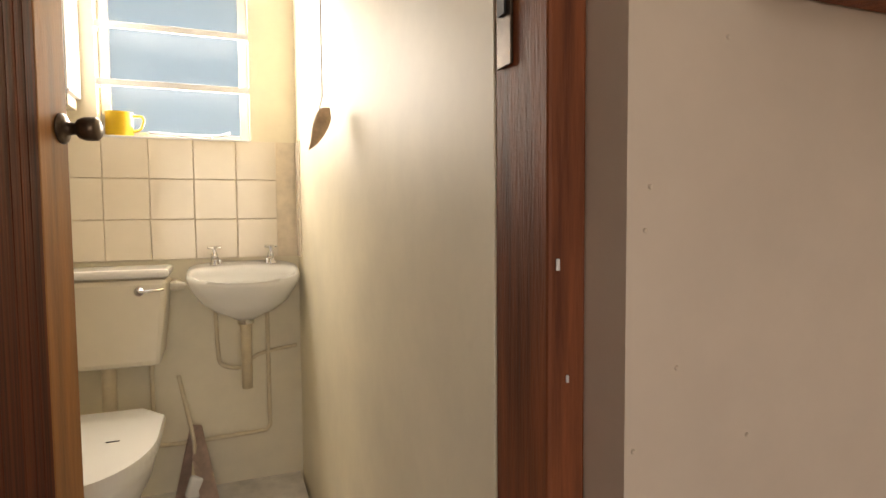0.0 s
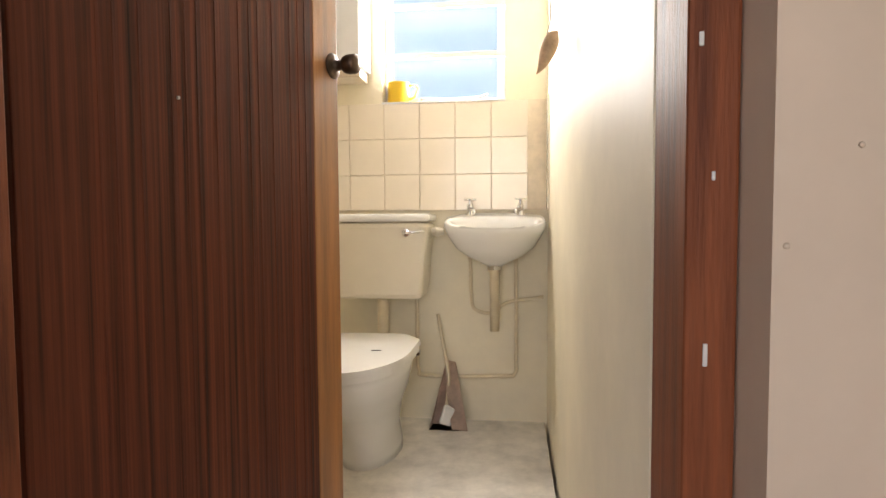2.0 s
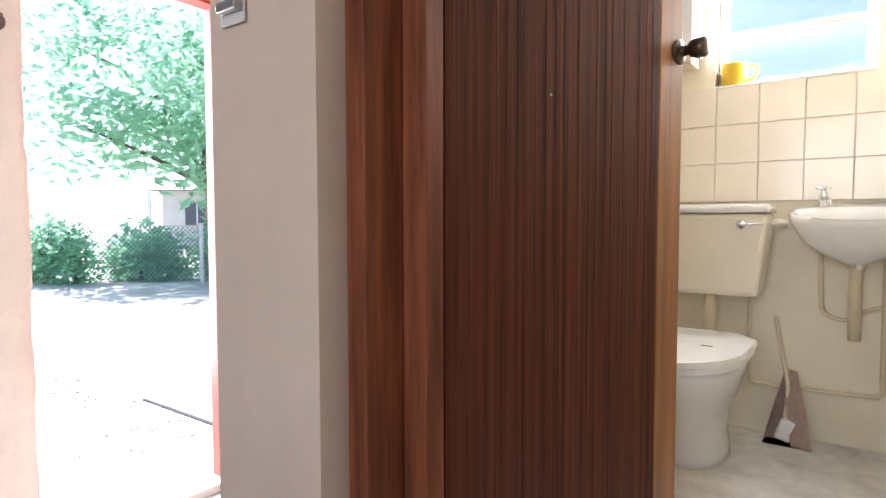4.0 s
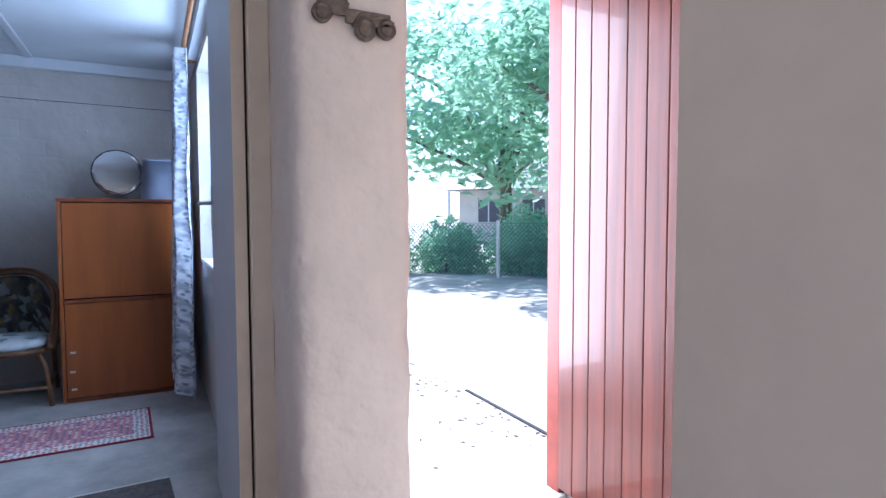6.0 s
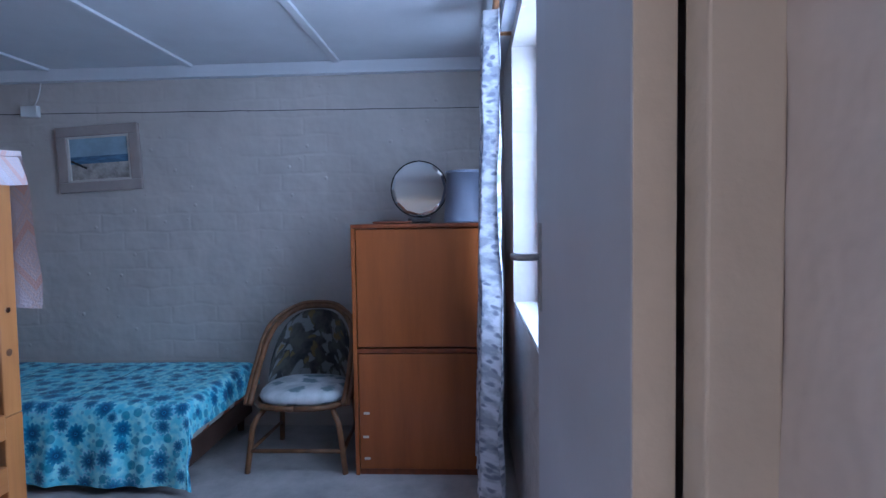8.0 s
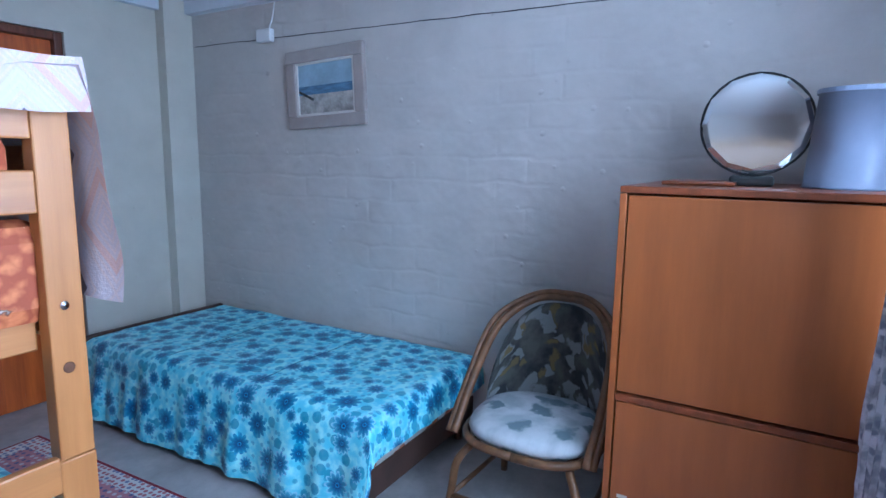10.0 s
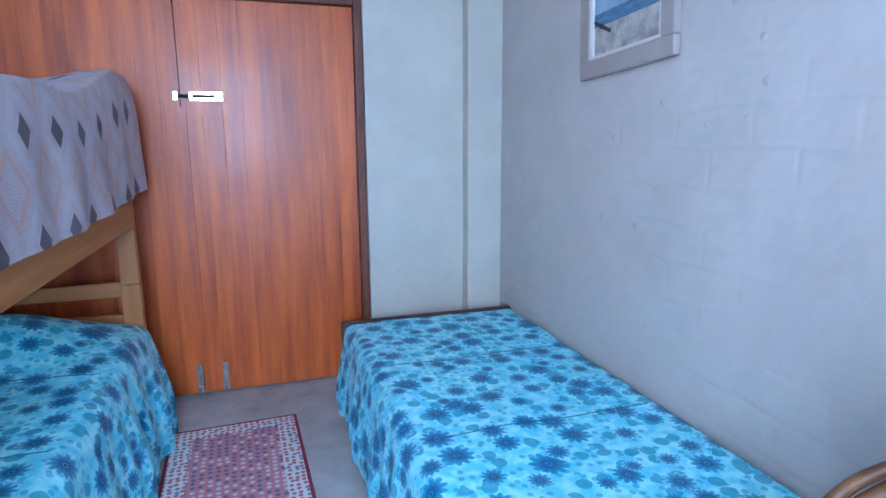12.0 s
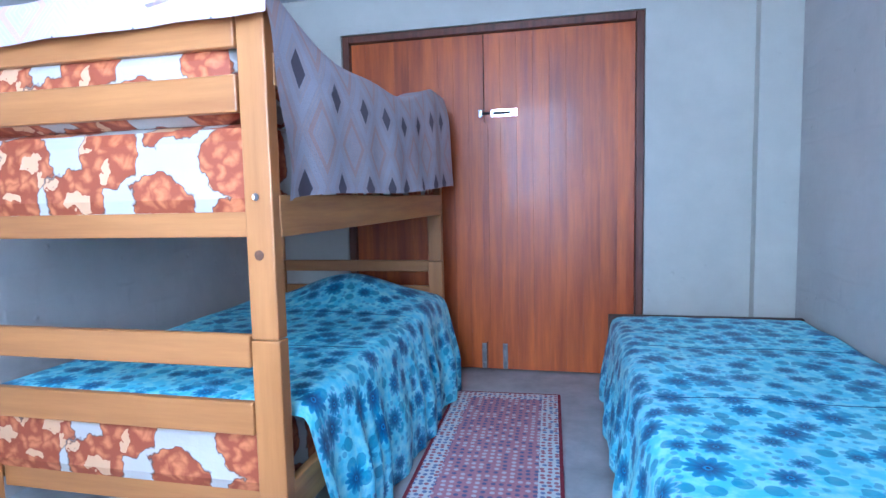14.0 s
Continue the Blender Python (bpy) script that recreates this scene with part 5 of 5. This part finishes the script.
def curtain():
    r = empty("curtain_rod", -3.7, 0.0, 2.17, "brown wooden curtain rod with turned finial", "curtain rod")
    part("rod", tube(bmesh.new(), [(-0.74, 0.01, 0.0), (0.80, 0.01, 0.0)], 0.014), "lipping", r, "", True)
    part("finial", lathe(bmesh.new(), [(0, 0), (0.016, 0), (0.026, 0.02), (0.022, 0.04), (0, 0.05)], 16), "lipping", r, "", True).matrix_basis = pose(-0.74, 0.01, 0, 0, -90, 0)
    for x in (-0.70, 0.76):
        part("bracket", B(x - 0.01, x + 0.01, 0.005, 0.098, -0.02, 0.02, 0.003), "lipping", r)
    c = empty("curtain", -4.17, 0.0, 0.0, "grey-blue patterned curtain drawn to one side", "curtain")

    def fn(u, v):
        f = 0.035 + 0.02 * (1 - v / 2.0)
        spreadx = 0.13 + 0.16 * (1 - v / 2.0)
        x = spreadx * (u / 0.5) + 0.012 * noise3(u, v, 3, 3)
        y = -0.01 + f * math.sin(u * 42 + 0.8 * noise3(u, v, 1, 2)) + 0.015 * noise3(u, v, 8, 4) - 0.03 * (1 - v / 2.0)
        return (x, y, 0.15 + v + 0.02 * math.sin(u * 20) * (1 - v / 2.0) - 0.06 * max(0, u) * (1 - v / 2.0) * 2)
    part("cloth", sheet(fn, 90, 40, -0.5, 0.5, 0.0, 2.0), "lace", c, "", True)


curtain()

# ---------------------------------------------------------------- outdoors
# added emissive panel standing in for skylight, so the frosted pane looks evenly pale
glow = bpy.data.materials.new("glowing pale backdrop")
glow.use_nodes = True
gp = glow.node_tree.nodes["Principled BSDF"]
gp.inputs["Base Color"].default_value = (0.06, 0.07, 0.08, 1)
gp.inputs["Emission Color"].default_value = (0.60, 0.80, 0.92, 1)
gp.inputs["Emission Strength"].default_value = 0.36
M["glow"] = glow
tagged(part("backdrop", B(-1.6, 1.2, 3.2, 3.24, -0.05, 4.4), "glow"), "glowing pale panel added behind the frosted window", "backdrop", "", "structure")
tagged(part("ground", B(-400, 400, 1.62, 400, -0.30, -0.06), "ground"), "sunlit pale sandy yard", "ground", "", "structure")
tagged(part("ground_west", B(-400, -5.46, -400, 1.62, -0.30, -0.062), "ground"), "sunlit pale sandy yard", "ground", "", "structure")
tagged(part("path_edge", B(-3.55, -2.3, 1.632, 1.655, -0.10, 0.004, 0.003), "crack"), "dark narrow joint along the concrete path", "path edge", "", "structure")
rl = random.Random(4)
bm = bmesh.new()
for _ in range(110):
    x, y, a, q = rl.uniform(-4.6, -2.4), rl.uniform(0.6, 1.6), rl.uniform(0, 6.3), rl.uniform(0.010, 0.028)
    if rl.random() < 0.6:
        y = min(1.6, 1.35 + 0.3 * rl.random() + 0.04 * (x + 3.5))
    ca, sa = math.cos(a) * q, math.sin(a) * q
    bm.faces.new([bm.verts.new(v) for v in ((x - ca, y - sa, 0.002), (x - 0.35 * sa, y + 0.35 * ca, 0.009), (x + ca, y + sa, 0.002), (x + 0.35 * sa, y - 0.35 * ca, 0.005))])
tagged(part("leaf_litter", bm, "bark"), "dry brown leaf litter on the concrete path", "leaf litter", "", "stuff")
tagged(part("path", B(-6.0, -2.14, 0.46, 1.63, -0.20, 0.0, 0.01), "slab"), "pale concrete path at the front door", "path", "", "structure")


def fence():
    e = empty("fence", -9.2, 6.8, -0.06, "green wire mesh fence with pale posts", "fence", 38.0)
    for i in range(7):
        part("post", tube(bmesh.new(), [(-9 + 2.6 * i, 0, 0), (-9 + 2.6 * i, 0, 1.15)], 0.04, 10), "slab", e)
    bm = bmesh.new()
    x = -9.0
    while x < 6.5:
        for s in (-1, 1):
            v = [bm.verts.new(p) for p in ((x, 0.05, 0.02), (x + 0.015, 0.05, 0.02), (x + 0.015 + s * 1.05, 0.05, 1.07), (x + s * 1.05, 0.05, 1.07))]
            bm.faces.new(v)
        x += 0.09
    m = part("mesh", bm, "wire", e)
    tagged(m, "", "", "", "stuff")
    part("top_wire", tube(bmesh.new(), [(-9, 0.05, 1.09), (6.6, 0.05, 1.09)], 0.006, 6), "wire", e)


fence()


def crown(n, blobs, size, seed):
    """Many small folded leaves scattered through uneven clumps."""
    rng = random.Random(seed)
    vs, fs = [], []
    for _ in range(n):
        bx, by, bz, r = blobs[rng.randrange(len(blobs))]
        d = Vector((rng.gauss(0, 1), rng.gauss(0, 1), rng.gauss(0, 1))).normalized() * r * rng.random() ** 0.45
        c = Vector((bx, by, bz)) + d
        c += Vector((0.3 * noise3(c.x, c.y, c.z, 1.3), 0, 0.3 * noise3(c.y, c.z, c.x, 1.3)))
        a = Vector((rng.gauss(0, 1), rng.gauss(0, 1), rng.gauss(0, 0.5))).normalized()
        b = a.cross(Vector((rng.gauss(0, 1), rng.gauss(0, 1), rng.gauss(0, 1)))).normalized()
        s = size * rng.uniform(0.6, 1.3)
        k = len(vs)
        up = a.cross(b) * s * 0.15
        vs += [c - a * s, c + b * s * 0.38 + up, c + a * s, c - b * s * 0.38 + up]
        fs += [(k, k + 1, k + 2), (k, k + 2, k + 3)]
    me = bpy.data.meshes.new("crown")
    me.from_pydata([tuple(v) for v in vs], [], fs)
    me.materials.append(M["leaf"])
    return me


def tree(x, y, h, spreadr, n, size, seed, label):
    e = empty("tree", x, y, -0.06, label, "tree")
    rng = random.Random(seed)
    bm = bmesh.new()
    tube(bm, arc([(0, 0, 0), (0.08, 0.05, h * 0.25), (-0.05, 0.1, h * 0.5), (0.1, 0, h * 0.8)], 6), [0.22 - 0.17 * k / 18 for k in range(19)], 12)
    blobs = []
    for i in range(9):
        a = 2 * math.pi * i / 9 + rng.uniform(-0.3, 0.3)
        r = spreadr * rng.uniform(0.55, 1.0)
        z = h * rng.uniform(0.42, 0.95)
        tube(bm, arc([(0, 0.05, h * 0.30), (0.4 * r * math.cos(a), 0.4 * r * math.sin(a), z * 0.8), (r * math.cos(a), r * math.sin(a), z)], 5), [0.09 - 0.007 * k for k in range(11)], 7)
        blobs += [(r * math.cos(a), r * math.sin(a), z, spreadr * 0.42), (0.6 * r * math.cos(a + 0.3), 0.6 * r * math.sin(a + 0.3), z * 1.05, spreadr * 0.38)]
    part("trunk", bm, "bark", e)
    c = new("crown", crown(n, blobs, size, seed))
    c.parent = e


tree(-8.6, 7.6, 5.2, 2.6, 7000, 0.13, 3, "broad green leafy tree behind the fence")
tree(-13.0, 8.0, 6.5, 3.2, 5500, 0.17, 5, "tall green leafy tree beyond the fence")
tree(-10.5, 13.5, 7.0, 3.6, 5500, 0.18, 8, "tall green leafy tree beyond the fence")
for i, (x, y, r) in enumerate(((-10.2, 6.9, 0.8), (-8.4, 8.6, 0.9), (-11.6, 5.6, 0.9), (-7.4, 9.6, 0.8), (-12.5, 4.2, 1.0), (-6.2, 10.6, 0.9), (-9.4, 7.8, 1.1), (-9.9, 9.2, 1.2), (-11.2, 7.4, 1.2))):
    e = empty("bush", x, y, -0.06, "dense green bush behind the wire fence", "bush", group="bushes along the fence")
    c = new("foliage", crown(2600, [(0, 0, r * 0.5, r * 0.75), (0.5, 0.3, r * 0.5, r * 0.6), (-0.6, 0.1, r * 0.4, r * 0.6)], 0.09, 20 + i))
    c.parent = e
    part("stems", tube(tube(bmesh.new(), [(0, 0, 0), (0.1, 0.1, r)], [0.03, 0.01], 6), [(0.05, 0, 0), (-0.3, 0.1, r)], [0.03, 0.01], 6), "bark", e)

hs = empty("house", -24.0, 19.0, -0.06, "far white house with dark sheet roof and veranda", "house", 40.0)
part("wall", B(-5, 5, -2.5, 2.5, 0, 2.7), "outwall", hs)
bm = bmesh.new()
rv = [bm.verts.new(p) for p in ((-5.6, -3.6, 2.6), (5.6, -3.6, 2.6), (5.6, 3.0, 2.6), (-5.6, 3.0, 2.6), (-5.6, 0, 4.2), (5.6, 0, 4.2))]
for f in ((0, 1, 5, 4), (3, 2, 5, 4), (0, 3, 4), (1, 2, 5), (0, 1, 2, 3)):
    bm.faces.new([rv[i] for i in f])
part("roof", bm, "roof", hs)
for x in (-3.4, -1.1, 1.2, 3.5):
    w_ = part("window", B(x - 0.55, x + 0.55, -2.54, -2.502, 1.0, 2.1), "roof", hs)
    part("frame", B(x - 0.03, x + 0.03, -2.57, -2.542, 1.0, 2.1), "white", w_)
for x in (-5.2, -1.8, 1.8, 5.2):
    part("veranda_post", B(x - 0.06, x + 0.06, -3.45, -3.33, 0, 2.6), "white", hs)
